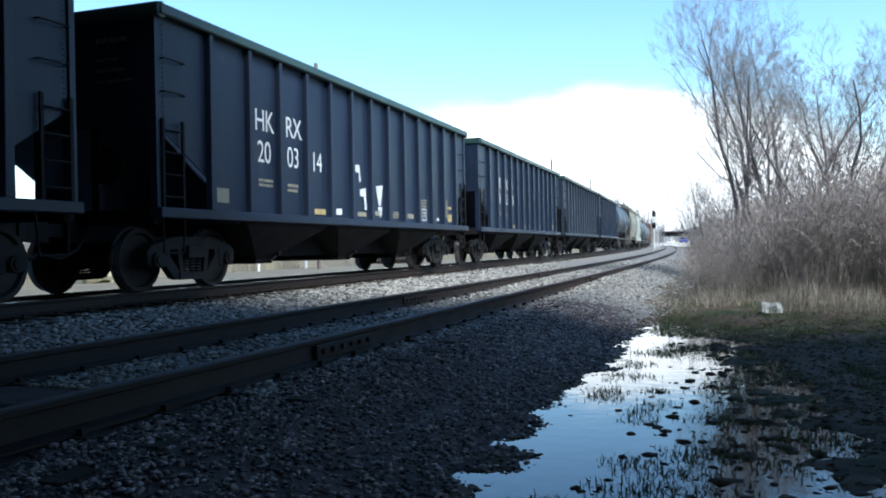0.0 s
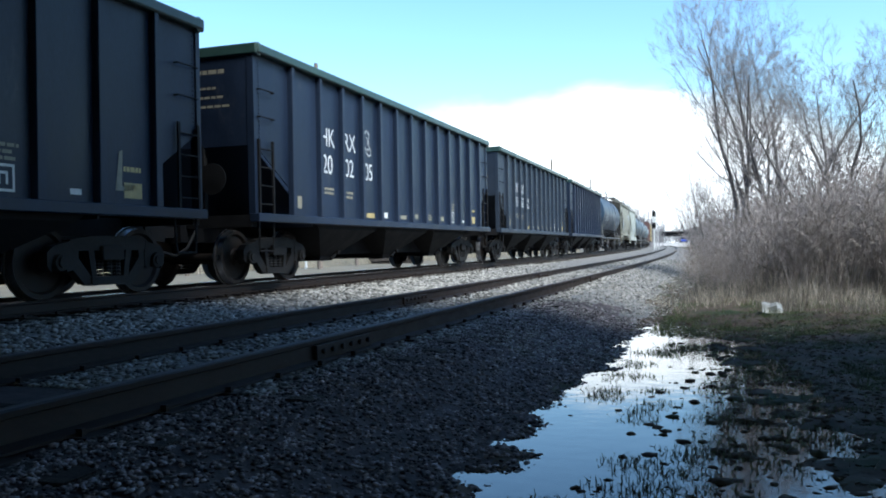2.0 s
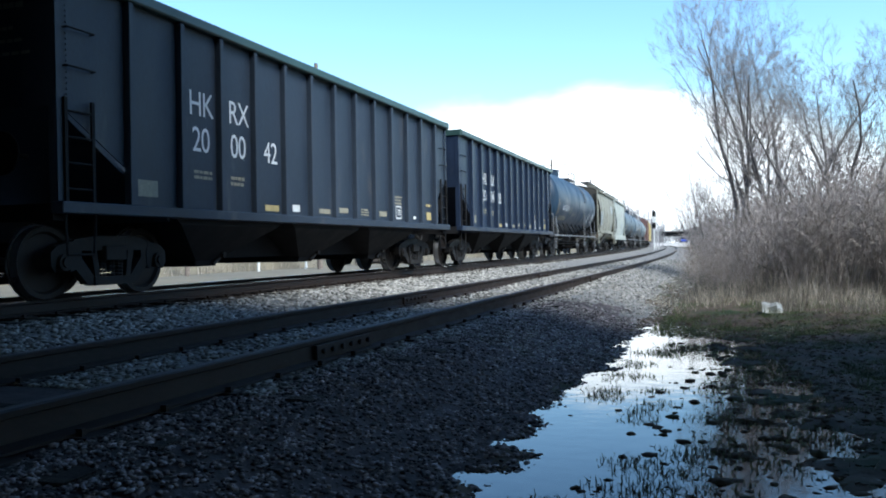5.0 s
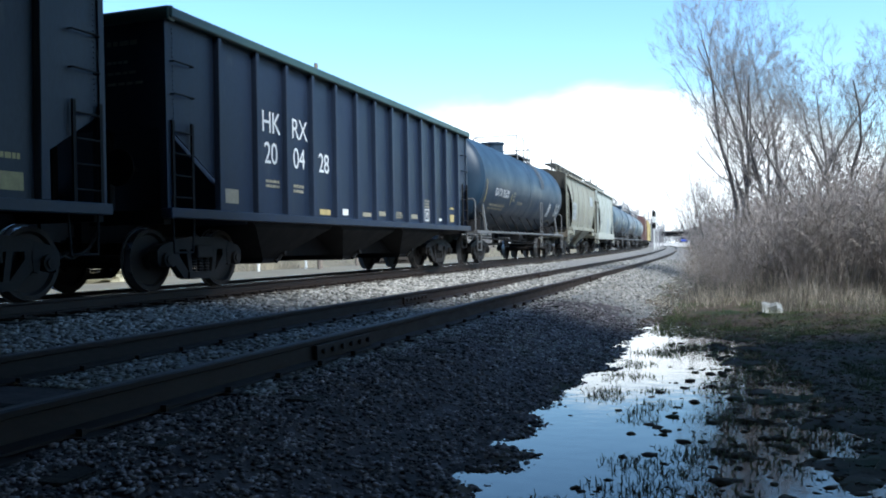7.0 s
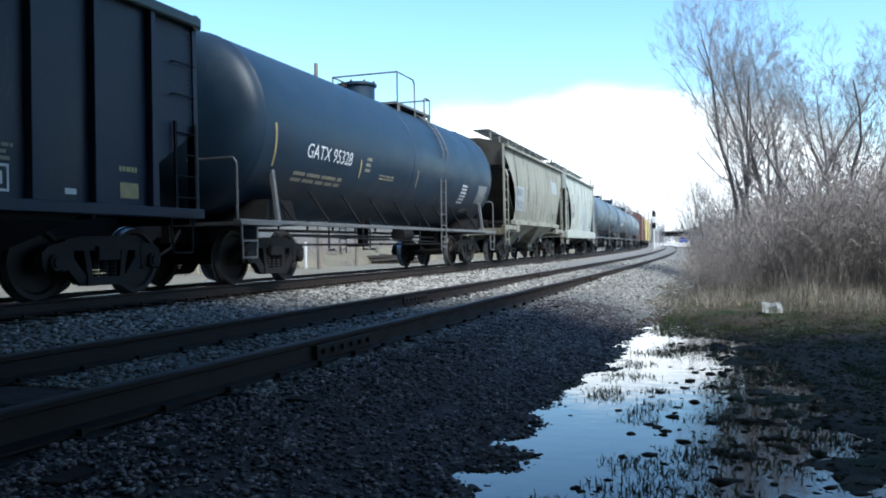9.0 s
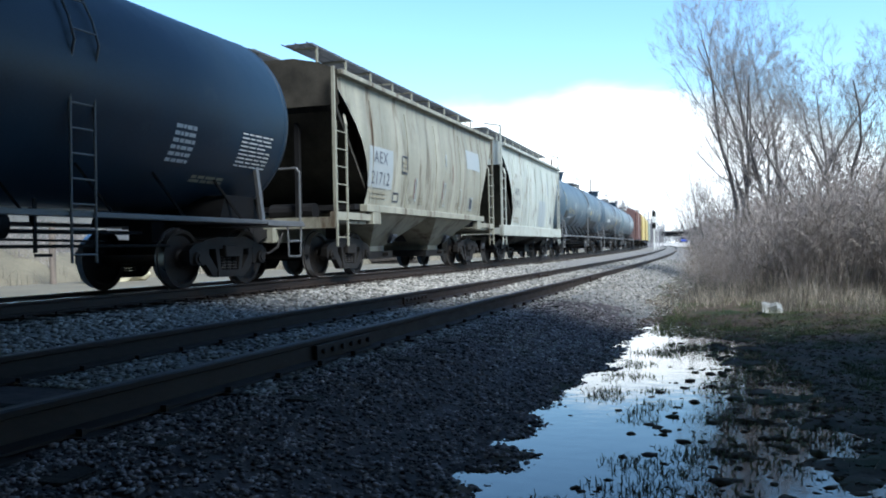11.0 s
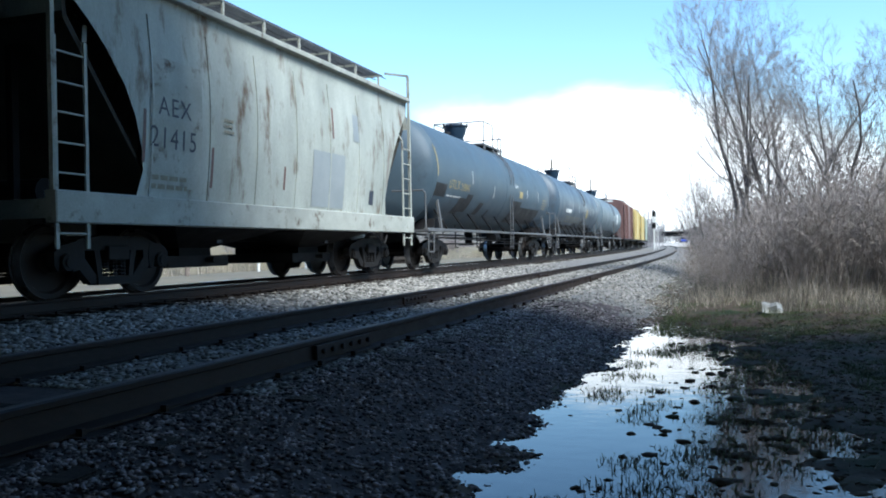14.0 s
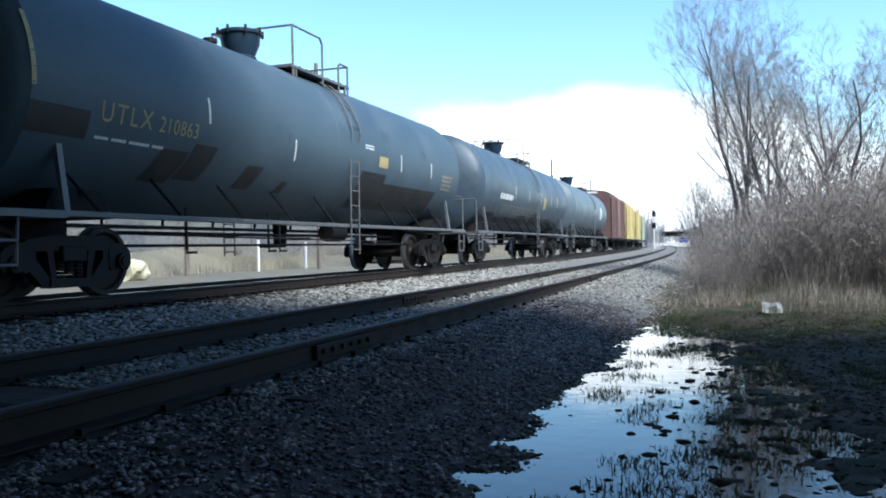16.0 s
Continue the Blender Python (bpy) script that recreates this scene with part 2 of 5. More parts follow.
def part(name, bm, material, parent, label="", smooth=False, at=None, bevel=0.0):
    ob = new(name, mesh_of(name, bm, material, smooth, bevel))
    ob.parent = parent
    if at is not None:
        ob.matrix_basis = at
    return tagged(ob, label, kind="stuff" if name in ("stencil", "end_stencil", "spring", "strut", "dome_bolt", "seam", "brake_rigging") else "")


def thing(name, label, category, at=None, group="", kind=""):
    ob = new(name)
    ob.empty_display_size = 0.3
    if at is not None:
        ob.matrix_basis = at
    return tagged(ob, label, category, group, kind)


def solid(name, bm, material, label, category, at=None, group="", kind="", smooth=False, bevel=0.0):
    ob = new(name, mesh_of(name, bm, material, smooth, bevel))
    if at is not None:
        ob.matrix_basis = at
    return tagged(ob, label, category, group, kind)


def fast_mesh(name, verts, tris, material):
    me = bpy.data.meshes.new(name)
    verts, tris = np.asarray(verts, np.float32), np.asarray(tris, np.int32)
    me.vertices.add(len(verts))
    me.vertices.foreach_set("co", verts.ravel())
    me.loops.add(tris.size)
    me.loops.foreach_set("vertex_index", tris.ravel())
    me.polygons.add(len(tris))
    me.polygons.foreach_set("loop_start", np.arange(0, tris.size, tris.shape[1], dtype=np.int32))
    me.update(calc_edges=True)
    me.materials.append(material)
    return me


def stuff(name, verts, tris, material, label, category):
    return tagged(new(name, fast_mesh(name, verts, tris, material)), label, category, "", "stuff")


def letters(text, height, squeeze=1.0, gap=1.0):
    """The mesh of a line of writing in its own plane, its left foot at the origin; height of the capitals."""
    cu = bpy.data.curves.new("writing", "FONT")
    cu.body, cu.size, cu.space_character = text, height / 0.72, gap
    cu.extrude = 0.0
    ob = new("writing", cu)
    me = bpy.data.meshes.new_from_object(ob)
    bpy.data.objects.remove(ob)
    bm = bmesh.new()
    bm.from_mesh(me)
    bpy.data.meshes.remove(me)
    bmesh.ops.scale(bm, vec=(squeeze, 1, 1), verts=bm.verts)
    x0 = min(v.co.x for v in bm.verts)
    for v in bm.verts:
        v.co.x -= x0
    return bm


def on_side(bm, y, z, x):
    """Stand a flat drawing on the side of a car: its x runs along the car, its y upwards."""
    for v in bm.verts:
        v.co = Vector((x, y + v.co.x, z + v.co.y))
    return bm


def on_shell(bm, y, z, r, zc):
    """Lay a flat drawing round a tank's shell, its foot at the height z."""
    a0 = math.asin((z - zc) / r)
    if max(v.co.y for v in bm.verts) > 0.3:
        bmesh.ops.subdivide_edges(bm, edges=bm.edges[:], cuts=1)
    for v in bm.verts:
        a = a0 + v.co.y / r
        v.co = Vector((r * math.cos(a), y + v.co.x, zc + r * math.sin(a)))
    return bm


def flat(w, h, skew=0.0, rows=1):
    """A flat panel in its own plane, in rows so that it can be bent."""
    bm = bmesh.new()
    last = None
    for i in range(rows + 1):
        k = i / rows
        now = [bm.verts.new((skew * k, h * k, 0)), bm.verts.new((w + skew * k, h * k, 0))]
        if last:
            bm.faces.new((last[0], last[1], now[1], now[0]))
        last = now
    return bm


def lines_of_writing(w, h, n, thick=0.55):
    """Bars in place of small writing that cannot be read."""
    bm = bmesh.new()
    rnd = random.Random(n * 7 + int(w * 100))
    for i in range(n):
        y, x = h * i / n, 0.0
        while x < w * (0.75 + 0.25 * rnd.random()):
            d = min(w * rnd.uniform(0.12, 0.3), w - x)
            vs = [bm.verts.new(p) for p in ((x, y, 0), (x + d, y, 0), (x + d, y + h / n * thick, 0), (x, y + h / n * thick, 0))]
            bm.faces.new(vs)
            x += d + w * 0.04
    return bm


# ---------------------------------------------------------------- ground, water, tracks
def ground_height(x, y):
    """Height of the land: two ballast beds, a wet ditch beside the siding, low land either side."""
    lat = lateral(x, y)
    z = np.interp(lat, [-400, -60, -14.5, -12.4, -11.2, -10.3, -7.35, -6.5, -5.9, -5.05, -4.8, -2.75, -2.4, -2.15, -1.65, -1.25, -0.85, -0.45, -0.1, 0.3, 0.7, 1.3, 2.0, 6, 60, 400],
                  [0.3, 0.1, 0.06, 0.10, 0.20, 0.285, 0.285, 0.20, 0.19, 0.240, 0.255, 0.258, 0.256, 0.232, 0.085, 0.008, -0.034, -0.030, -0.019, -0.008, 0.010, 0.034, 0.062, 0.15, 0.3, 0.6])
    z = z + 0.040 * np.clip((y - 13) / 5, 0, 1) * np.clip((lat + 5.6) / 0.5, 0, 1) * np.clip((-2.3 - lat) / 0.4, 0, 1)
    dry = np.clip((y - 10.8) / 1.2, 0, 1)
    z = z + 0.012 * np.clip((y - 6.5) / 2.5, 0, 1) * np.clip((lat + 0.95) / 0.5, 0, 1) * np.clip((2.2 - lat) / 1.0, 0, 1)
    return z + dry * np.clip(1 - np.abs(lat) / 3.0, 0, 1) * 0.10


def rough_height(x, y):
    """The same with small humps and hollows."""
    z = float(ground_height(np.float64(x), np.float64(y)))
    lat = float(lateral(np.float64(x), np.float64(y)))
    wet = 1.0 if -1.3 < lat < 3.5 and y < 13 else 0.35
    n = noise.noise((x * 0.9, y * 0.9, 0.3)) * 0.016 + noise.noise((x * 2.4, y * 2.0, 4.0)) * 0.026 + noise.noise((x * 5.5, y * 4.5, 9.0)) * 0.026
    if wet == 1.0:
        n += (noise.noise((x * 13, y * 10, 1.0)) * 0.014 + noise.noise((x * 27, y * 20, 6.0)) * 0.007) * min(max((lat + 0.9) / 0.5, 0.2), 1)
    return z + n * wet * (1.0 if y < 60 else 0.5)


def steps(*runs):
    out = []
    for a, b, d in runs:
        out += list(np.arange(a, b, d))
    return out + [runs[-1][1]]


def build_ground():
    xs = steps((-1500, -200, 260), (-200, -60, 20), (-60, -24, 2.0), (-24, -13, 0.6), (-13, -1.6, 0.22), (-1.6, 1.8, 0.045), (1.8, 3.0, 0.12), (3.0, 10, 0.5), (10, 60, 5), (60, 200, 20), (200, 1500, 260))
    ys = steps((-400, -40, 40), (-40, -4, 4), (-4, 2, 0.6), (2, 12, 0.055), (12, 13, 0.1), (13, 40, 0.45), (40, 120, 2.0), (120, 300, 12), (300, 2000, 170))
    verts = [(x, y, rough_height(x, y)) for y in ys for x in xs]
    nx = len(xs)
    quads, kinds = [], []
    for j in range(len(ys) - 1):
        for i in range(nx - 1):
            a = j * nx + i
            quads.append((a, a + 1, a + nx + 1, a + nx))
            x, y = (xs[i] + xs[i + 1]) / 2, (ys[j] + ys[j + 1]) / 2
            lat = float(lateral(np.float64(x), np.float64(y))) + 0.25 * noise.noise((x, y, 2))
            if lat < -40:
                kinds.append(4)
            elif lat < -15.0:
                kinds.append(4)
            elif lat < -11.6:
                kinds.append(3)
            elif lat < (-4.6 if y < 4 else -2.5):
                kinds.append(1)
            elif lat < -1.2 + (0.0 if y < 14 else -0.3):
                # dark gravel up to the shade's edge, paler bed beyond: shade helped by colour
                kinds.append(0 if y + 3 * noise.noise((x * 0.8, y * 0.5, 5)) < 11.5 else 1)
            elif lat < 30 and y < 200:
                kinds.append(2)
            else:
                kinds.append(4)
    me = fast_mesh("ground", verts, quads, M_SHADED_GRAVEL)
    for m in (M_BALLAST, M_EARTH, M_PALE, M_DRYLAND):
        me.materials.append(m)
    me.polygons.foreach_set("material_index", np.array(kinds, np.int32))
    me.shade_smooth()
    tagged(new("ground", me), "gravel, ballast and wet winter earth beside a railway", "ground", "", "structure")


build_ground()

bm = bmesh.new()
bmesh.ops.create_grid(bm, x_segments=24, y_segments=48, size=1, matrix=Matrix.Translation((1.2, 6.2, 0.0)) @ Matrix.Diagonal((2.9, 6.6, 1, 1)))
solid("water", bm, M_WATER, "shallow puddle of rainwater mirroring the sky", "water", kind="structure")

RAIL_PROFILE = [(-0.07, -0.172), (0.07, -0.172), (0.07, -0.160), (0.012, -0.140), (0.009, -0.045), (0.036, -0.034), (0.037, -0.008), (0.028, 0.0), (-0.028, 0.0), (-0.037, -0.008), (-0.036, -0.034), (-0.009, -0.045), (-0.012, -0.140), (-0.07, -0.160)]


def rail(parent, lat, z, top, s0=-24, s1=330):
    sections = []
    s = s0
    while s <= s1:
        p, a = along(s, lat, z)
        right = Vector((math.cos(a), math.sin(a), 0))
        sections.append([p + right * u + Vector((0, 0, v)) for u, v in RAIL_PROFILE])
        s += 2.0 if s < 60 else 6.0
    bm = bmesh.new()
    loft(bm, sections)
    me = mesh_of("rail", bm, M_RAIL)
    me.materials.append(top)
    for p in me.polygons:
        if p.normal.z > 0.75 and p.center.z > z - 0.012:
            p.material_index = 1
    ob = new("rail", me)
    ob.parent = parent
    return ob


def joint_bar(parent, s, lat, z):
    bm = bmesh.new()
    for side in (-1, 1):
        prism(bm, [(-0.45, -0.145), (-0.45, -0.045), (0.45, -0.045), (0.45, -0.145)], *sorted((side * 0.014, side * 0.045)))
        for i in range(6):
            y = -0.37 + i * 0.148
            rod(bm, (side * 0.045, y, -0.09), (side * 0.07, y, -0.09), 0.022, 6)
    p, a = along(s, lat, z)
    part("joint_bar", bm, M_RAIL, parent, "bolted rusty joint bar", at=Matrix.Translation(p) @ Matrix.Rotation(a, 4, "Z"), bevel=0.004)


def tie_mesh(seed):
    bm = bmesh.new()
    box(bm, -1.3, 1.3, -0.115, 0.115, -0.18, 0)
    bmesh.ops.bevel(bm, geom=bm.edges[:], offset=0.015, segments=1, affect="EDGES")
    rnd = random.Random(seed)
    for v in bm.verts:
        v.co += Vector((rnd.uniform(-0.03, 0.03), rnd.uniform(-0.008, 0.008), rnd.uniform(-0.008, 0.006)))
    return mesh_of("tie", bm, M_TIE)


TIES = [tie_mesh(k) for k in range(4)]
PLATE = bmesh.new()
box(PLATE, -0.16, 0.16, -0.09, 0.09, 0.0, 0.012)
for sx, sy in ((-0.09, 0.05), (0.09, -0.05)):
    box(PLATE, sx - 0.018, sx + 0.018, sy - 0.012, sy + 0.012, 0.012, 0.045)
PLATE = mesh_of("tie_plate", PLATE, M_RAIL)


def railway_track(label, lat, z, top, s1, drop=0.0):
    tr = thing("railway_track", label, "railway track", kind="structure")
    rail(tr, lat + GAUGE, z, top)
    rail(tr, lat - GAUGE, z - drop, top)
    rnd = random.Random(int(-lat * 10))
    s, k = -4.0, 0
    while s < s1:
        p, a = along(s, lat + rnd.uniform(-0.05, 0.05), z - 0.184 - drop / 2)
        t = new("tie", TIES[k % 4])
        t.parent = tr
        t.matrix_basis = Matrix.Translation(p) @ Matrix.Rotation(a + rnd.uniform(-0.02, 0.02), 4, "Z")
        if 0 < s < 30:
            for side in (-1, 1):
                q, a = along(s, lat + side * GAUGE, z - 0.184 - drop / 2)
                w = new("tie_plate", PLATE)
                w.parent = tr
                w.matrix_basis = Matrix.Translation(q) @ Matrix.Rotation(a, 4, "Z")
        s += 0.535 + rnd.uniform(-0.03, 0.03)
        k += 1
    return tr


siding = railway_track("rusty siding track on dark wooden ties", XN, ZN, M_RAILTOP_DULL, 120)
main = railway_track("main railway track with polished railheads on ballast", XM, ZM, M_RAILTOP, 120, 0.02)
for s, lat in ((5.6, XN + GAUGE), (11.0, XN - GAUGE), (19.6, XN - GAUGE), (17.5, XN + GAUGE)):
    joint_bar(siding, s, lat, ZN)


# ---------------------------------------------------------------- loose stones
def rocks(places, sizes, seed, flatness=0.75):
    """Rough small stones at the places given: vertices and triangles."""
    g = np.random.default_rng(seed)
    p = (1 + 5 ** 0.5) / 2
    base = np.array([(-1, p, 0), (1, p, 0), (-1, -p, 0), (1, -p, 0), (0, -1, p), (0, 1, p), (0, -1, -p), (0, 1, -p), (p, 0, -1), (p, 0, 1), (-p, 0, -1), (-p, 0, 1)], float) / 1.9
    face = np.array([(0, 11, 5), (0, 5, 1), (0, 1, 7), (0, 7, 10), (0, 10, 11), (1, 5, 9), (5, 11, 4), (11, 10, 2), (10, 7, 6), (7, 1, 8), (3, 9, 4), (3, 4, 2), (3, 2, 6), (3, 6, 8), (3, 8, 9), (4, 9, 5), (2, 4, 11), (6, 2, 10), (8, 6, 7), (9, 8, 1)])
    n = len(places)
    v = base[None] * g.uniform(0.62, 1.25, (n, 12, 1))
    v = v * np.stack([g.uniform(0.8, 1.4, n), g.uniform(0.7, 1.2, n), g.uniform(0.5, 1.0, n) * flatness], 1)[:, None, :]
    a = g.uniform(0, 6.28, n)
    c, s = np.cos(a)[:, None], np.sin(a)[:, None]
    v = np.stack([v[..., 0] * c - v[..., 1] * s, v[..., 0] * s + v[..., 1] * c, v[..., 2]], -1)
    v = v * np.asarray(sizes)[:, None, None] + np.asarray(places)[:, None, :]
    f = face[None] + (np.arange(n) * 12)[:, None, None]
    return v.reshape(-1, 3), f.reshape(-1, 3)


def strew(n, lat0, lat1, s0, s1, seed, lift=0.0, near=1.6):
    """Places on the ground between two parallels of the line, thicker near the camera."""
    g = np.random.default_rng(seed)
    s = s0 + (s1 - s0) * g.uniform(0, 1, n) ** near
    lat = g.uniform(lat0, lat1, n)
    a = np.where(s > 0, s / R, 0)
    x = np.where(s > 0, -R + (R + lat) * np.cos(a), lat)
    y = np.where(s > 0, (R + lat) * np.sin(a), s)
    z = (ground_height(x, y) if lat1 < -2 else np.array([rough_height(p, q) for p, q in zip(x, y)])) + lift
    return np.stack([x, y, z], 1), s


def stone_field(name, n, lat0, lat1, s0, s1, size0, size1, seed, material, label, lift=0.004, near=1.6):
    pts, s = strew(n, lat0, lat1, s0, s1, seed, lift, near)
    g = np.random.default_rng(seed + 1)
    sizes = g.uniform(size0, size1, n) * (1 + s / 60)
    v, f = rocks(pts, sizes, seed)
    return stuff(name, v, f, material, label, "gravel")


stone_field("ballast_stones", 14000, -7.9, -4.75, 3.0, 34, 0.020, 0.042, 5, M_STONE, "grey crushed-stone ballast between the tracks", near=1.35)
stone_field("ballast_stones", 2500, -11.6, -7.2, 6.0, 45, 0.022, 0.04, 6, M_STONE, "grey crushed-stone ballast under the main track")
stone_field("ballast_stones", 13000, -4.9, -2.45, 4.0, 40, 0.014, 0.030, 7, M_STONE, "grey gravel between the siding's ties", lift=0.004)
# dark stones in the shade, pale ones in the sun, overlapping at the edge
stone_field("gravel", 21000, -2.7, -0.95, 1.5, 11.5, 0.006, 0.017, 8, M_SHADED_STONE, "loose gravel sloping from the siding to the puddle, coloured dark for shade", near=1.5)
stone_field("gravel", 8000, -2.6, -0.9, 7.0, 42, 0.009, 0.020, 9, M_STONE, "gravel beside the siding, coloured pale where sunlit", near=1.3)
pts, s = strew(13000, -0.9, 4.2, 2.3, 12.0, 12, 0, 1.3)
f = np.array([noise.noise((a * 2.4, b * 2.0, 4.0)) + 0.8 * noise.noise((a * 5.5, b * 4.5, 9.0)) for a, b in pts[:, :2]])
pts = pts[(pts[:, 2] > 0.0) | (f + (pts[:, 0] - 0.5) * 0.4 > 0.25)]
pts[:, 2] = np.maximum(pts[:, 2], 0.0)
v, f = rocks(pts, np.random.default_rng(4).uniform(0.007, 0.026, len(pts)), 13, 0.55)
stuff("mud_crumbs", v, f, M_EARTH, "crumbs of dark mud and rotted leaves round the puddle", "earth")
pts, s = strew(1900, -1.25, 1.4, 2.6, 11.0, 10, 0, 1.2)
pts = pts[np.random.default_rng(6).uniform(0, 1, 1900) < 0.05 + 0.95 * np.clip((pts[:, 0] + 0.75) / 0.8, 0, 1)]
pts[:, 2] = 0.0
v, f = rocks(pts, 0.010 + 0.045 * np.random.default_rng(3).uniform(0, 1, len(pts)) ** 2.2, 11, 0.45)
stuff("clods", v, f, M_EARTH, "dark clods of earth standing in the puddle", "earth")


# ---------------------------------------------------------------- plants
def blades(places, heights, widths, seed, lean=0.35, kinks=2):
    """Narrow tapering blades or stalks, each three-sided at the foot."""
    g = np.random.default_rng(seed)
    n = len(places)
    a, d = g.uniform(0, 6.28, n), g.uniform(0, 6.28, n)
    l = np.abs(g.normal(0, lean, n))
    rows = []
    for k in range(kinks + 1):
        u = k / kinks
        c = np.asarray(places) + np.stack([np.cos(a) * l * u ** 1.6 * heights, np.sin(a) * l * u ** 1.6 * heights, u * heights * (1 - 0.25 * l * u)], 1)
        w = widths * (1 - 0.85 * u)
        for j in range(3):
            q = d + j * 2.094
            rows.append(c + np.stack([np.cos(q) * w, np.sin(q) * w, 0 * w], 1))
    v = np.stack(rows, 1)
    f = []
    for k in range(kinks):
        for j in range(3):
            p, q = k * 3 + j, k * 3 + (j + 1) % 3
            f += [(p, q, q + 3), (p, q + 3, p + 3)]
    f = np.array(f)[None] + (np.arange(n) * v.shape[1])[:, None, None]
    return v.reshape(-1, 3), f.reshape(-1, 3)


def tufts(n, per, x0, x1, y0, y1, h0, h1, w, seed, material, name, label, lean=0.5, rule=None, spread=0.06):
    g = np.random.default_rng(seed)
    c = np.stack([g.uniform(x0, x1, n), g.uniform(y0, y1, n)], 1)
    if rule is not None:
        c = c[rule(c[:, 0], c[:, 1])]
    n = len(c)
    p = np.repeat(c, per, 0) + g.normal(0, spread, (n * per, 2))
    z = np.maximum(ground_height(p[:, 0], p[:, 1]) - 0.02, -0.012)
    h = np.repeat(g.uniform(h0, h1, n), per) * g.uniform(0.5, 1.1, n * per)
    v, f = blades(np.column_stack([p, z]), h, np.full(n * per, w) * g.uniform(0.6, 1.3, n * per), seed + 1, lean)
    return stuff(name, v, f, material, label, "grass")


def wet_patch(x, y):
    f = np.array([noise.noise((a * 1.3, b * 0.8, 7.0)) + 0.7 * noise.noise((a * 4.1, b * 2.6, 2.0)) for a, b in zip(x, y)])
    up = np.array([rough_height(a, b) for a, b in zip(x, y)]) > 0.006
    return up & (f > -0.25) | (f * 1.3 + (x + 0.60) * 0.55 + (y - 6) * 0.10 > 0.16)


def shoulder(x, y):
    lat = lateral(x, y)
    n = np.array([noise.noise((a * 0.8, b * 0.6, 3.0)) for a, b in zip(x, y)])
    return (lat + 1.3 * n + np.random.default_rng(len(x)).normal(0, 0.35, len(x)) > -0.55) & (y > 12.3 + 1.8 * np.array([noise.noise((a * 0.75, 3.0, b * 0.2)) for a, b in zip(x, y)]))


tufts(12000, 9, -1.0, 2.6, 2.4, 12.2, 0.015, 0.050, 0.0055, 21, M_GRASS, "wet_grass", "short wet grass standing in and beside the puddle", 0.9, wet_patch)
tufts(260, 12, -1.2, 5.5, 10.4, 14.5, 0.05, 0.15, 0.005, 22, M_GRASS, "verge_grass", "low green grass at the foot of the brush", 0.8)
tufts(420, 9, -1.1, 4.5, 2.4, 11.0, 0.03, 0.09, 0.004, 23, M_STALK, "dead_grass", "sparse dead grass by the puddle", 1.0, wet_patch)
tufts(1350, 11, -1.9, 8.5, 11.4, 19.0, 0.06, 0.46, 0.0045, 24, M_STALK, "dry_weeds", "tall dry tan weeds in front of the brush", 0.6, shoulder, 0.10)
tufts(1700, 9, -4.5, 11.0, 18.0, 46.0, 0.3, 0.95, 0.008, 25, M_STALK, "dry_weeds", "tall dry tan weeds along the line", 0.30, shoulder, 0.16)


def branch_tubes(branches):
    """Tapered tubes for a list of branches, each a list of (point, radius)."""
    vs, fs = [], []
    for pts in branches:
        seg = 6 if pts[0][1] > 0.03 else (4 if pts[0][1] > 0.010 else 3)
        base = len(vs)
        for i, (p, r) in enumerate(pts):
            d = (pts[min(i + 1, len(pts) - 1)][0] - pts[max(i - 1, 0)][0]).normalized()
            u = d.orthogonal().normalized()
            w = d.cross(u)
            for j in range(seg):
                a = 2 * math.pi * j / seg
                vs.append(p + (u * math.cos(a) + w * math.sin(a)) * r)
        for i in range(len(pts) - 1):
            for j in range(seg):
                a, b = base + i * seg + j, base + i * seg + (j + 1) % seg
                fs += [(a, b, b + seg), (a, b + seg, a + seg)]
    return vs, fs


def grow(rnd, start, way, length, radius, level, out, levels, spread=0.5, rise=0.12, many=5, first=0.28, gnarl=0.13):
    """One branch and, along it, its smaller ones; boughs leave outwards and turn up to the light."""
    n = 7 if level < 1 else (5 if level < 3 else 3)
    pts, p, d = [], start.copy(), way.normalized()
    for i in range(n + 1):
        pts.append((p.copy(), max(radius * (1 - 0.80 * i / n), 0.0022)))
        d = (d + Vector((rnd.gauss(0, gnarl), rnd.gauss(0, gnarl), rnd.gauss(0, 0.07) + rise * (0.7 if level else 0.4)))).normalized()
        p = p + d * (length / n)
    out[level].append(pts)
    if level + 1 >= levels:
        return
    k = many + (9 if level == 0 else (1 if level > 1 else 0))
    turn = rnd.uniform(0, 6.28)
    for i in range(k):
        u = first + (1 - first) * (i + rnd.random()) / k
        j = min(int(u * n), n - 1)
        f = u * n - j
        q = pts[j][0].lerp(pts[j + 1][0], f)
        r = pts[j][1] * (1 - f) + pts[j + 1][1] * f
        axis = (pts[j + 1][0] - pts[j][0]).normalized()
        side = axis.orthogonal().normalized()
        turn += 2.4 + rnd.uniform(-0.5, 0.5)
        side.rotate(Matrix.Rotation(turn, 3, axis))
        w = (axis * (1 - spread * rnd.uniform(0.5, 1.2)) + side * spread * rnd.uniform(0.8, 1.4) + Vector((0, 0, rise * 0.6))).normalized()
        grow(rnd, q, w, length * rnd.uniform(*((0.27, 0.43) if level == 0 else (0.42, 0.62))) * (1.15 - 0.5 * u), r * (0.50 if level == 0 else 0.60), level + 1, out, levels, spread, rise, many, 0.22, gnarl)


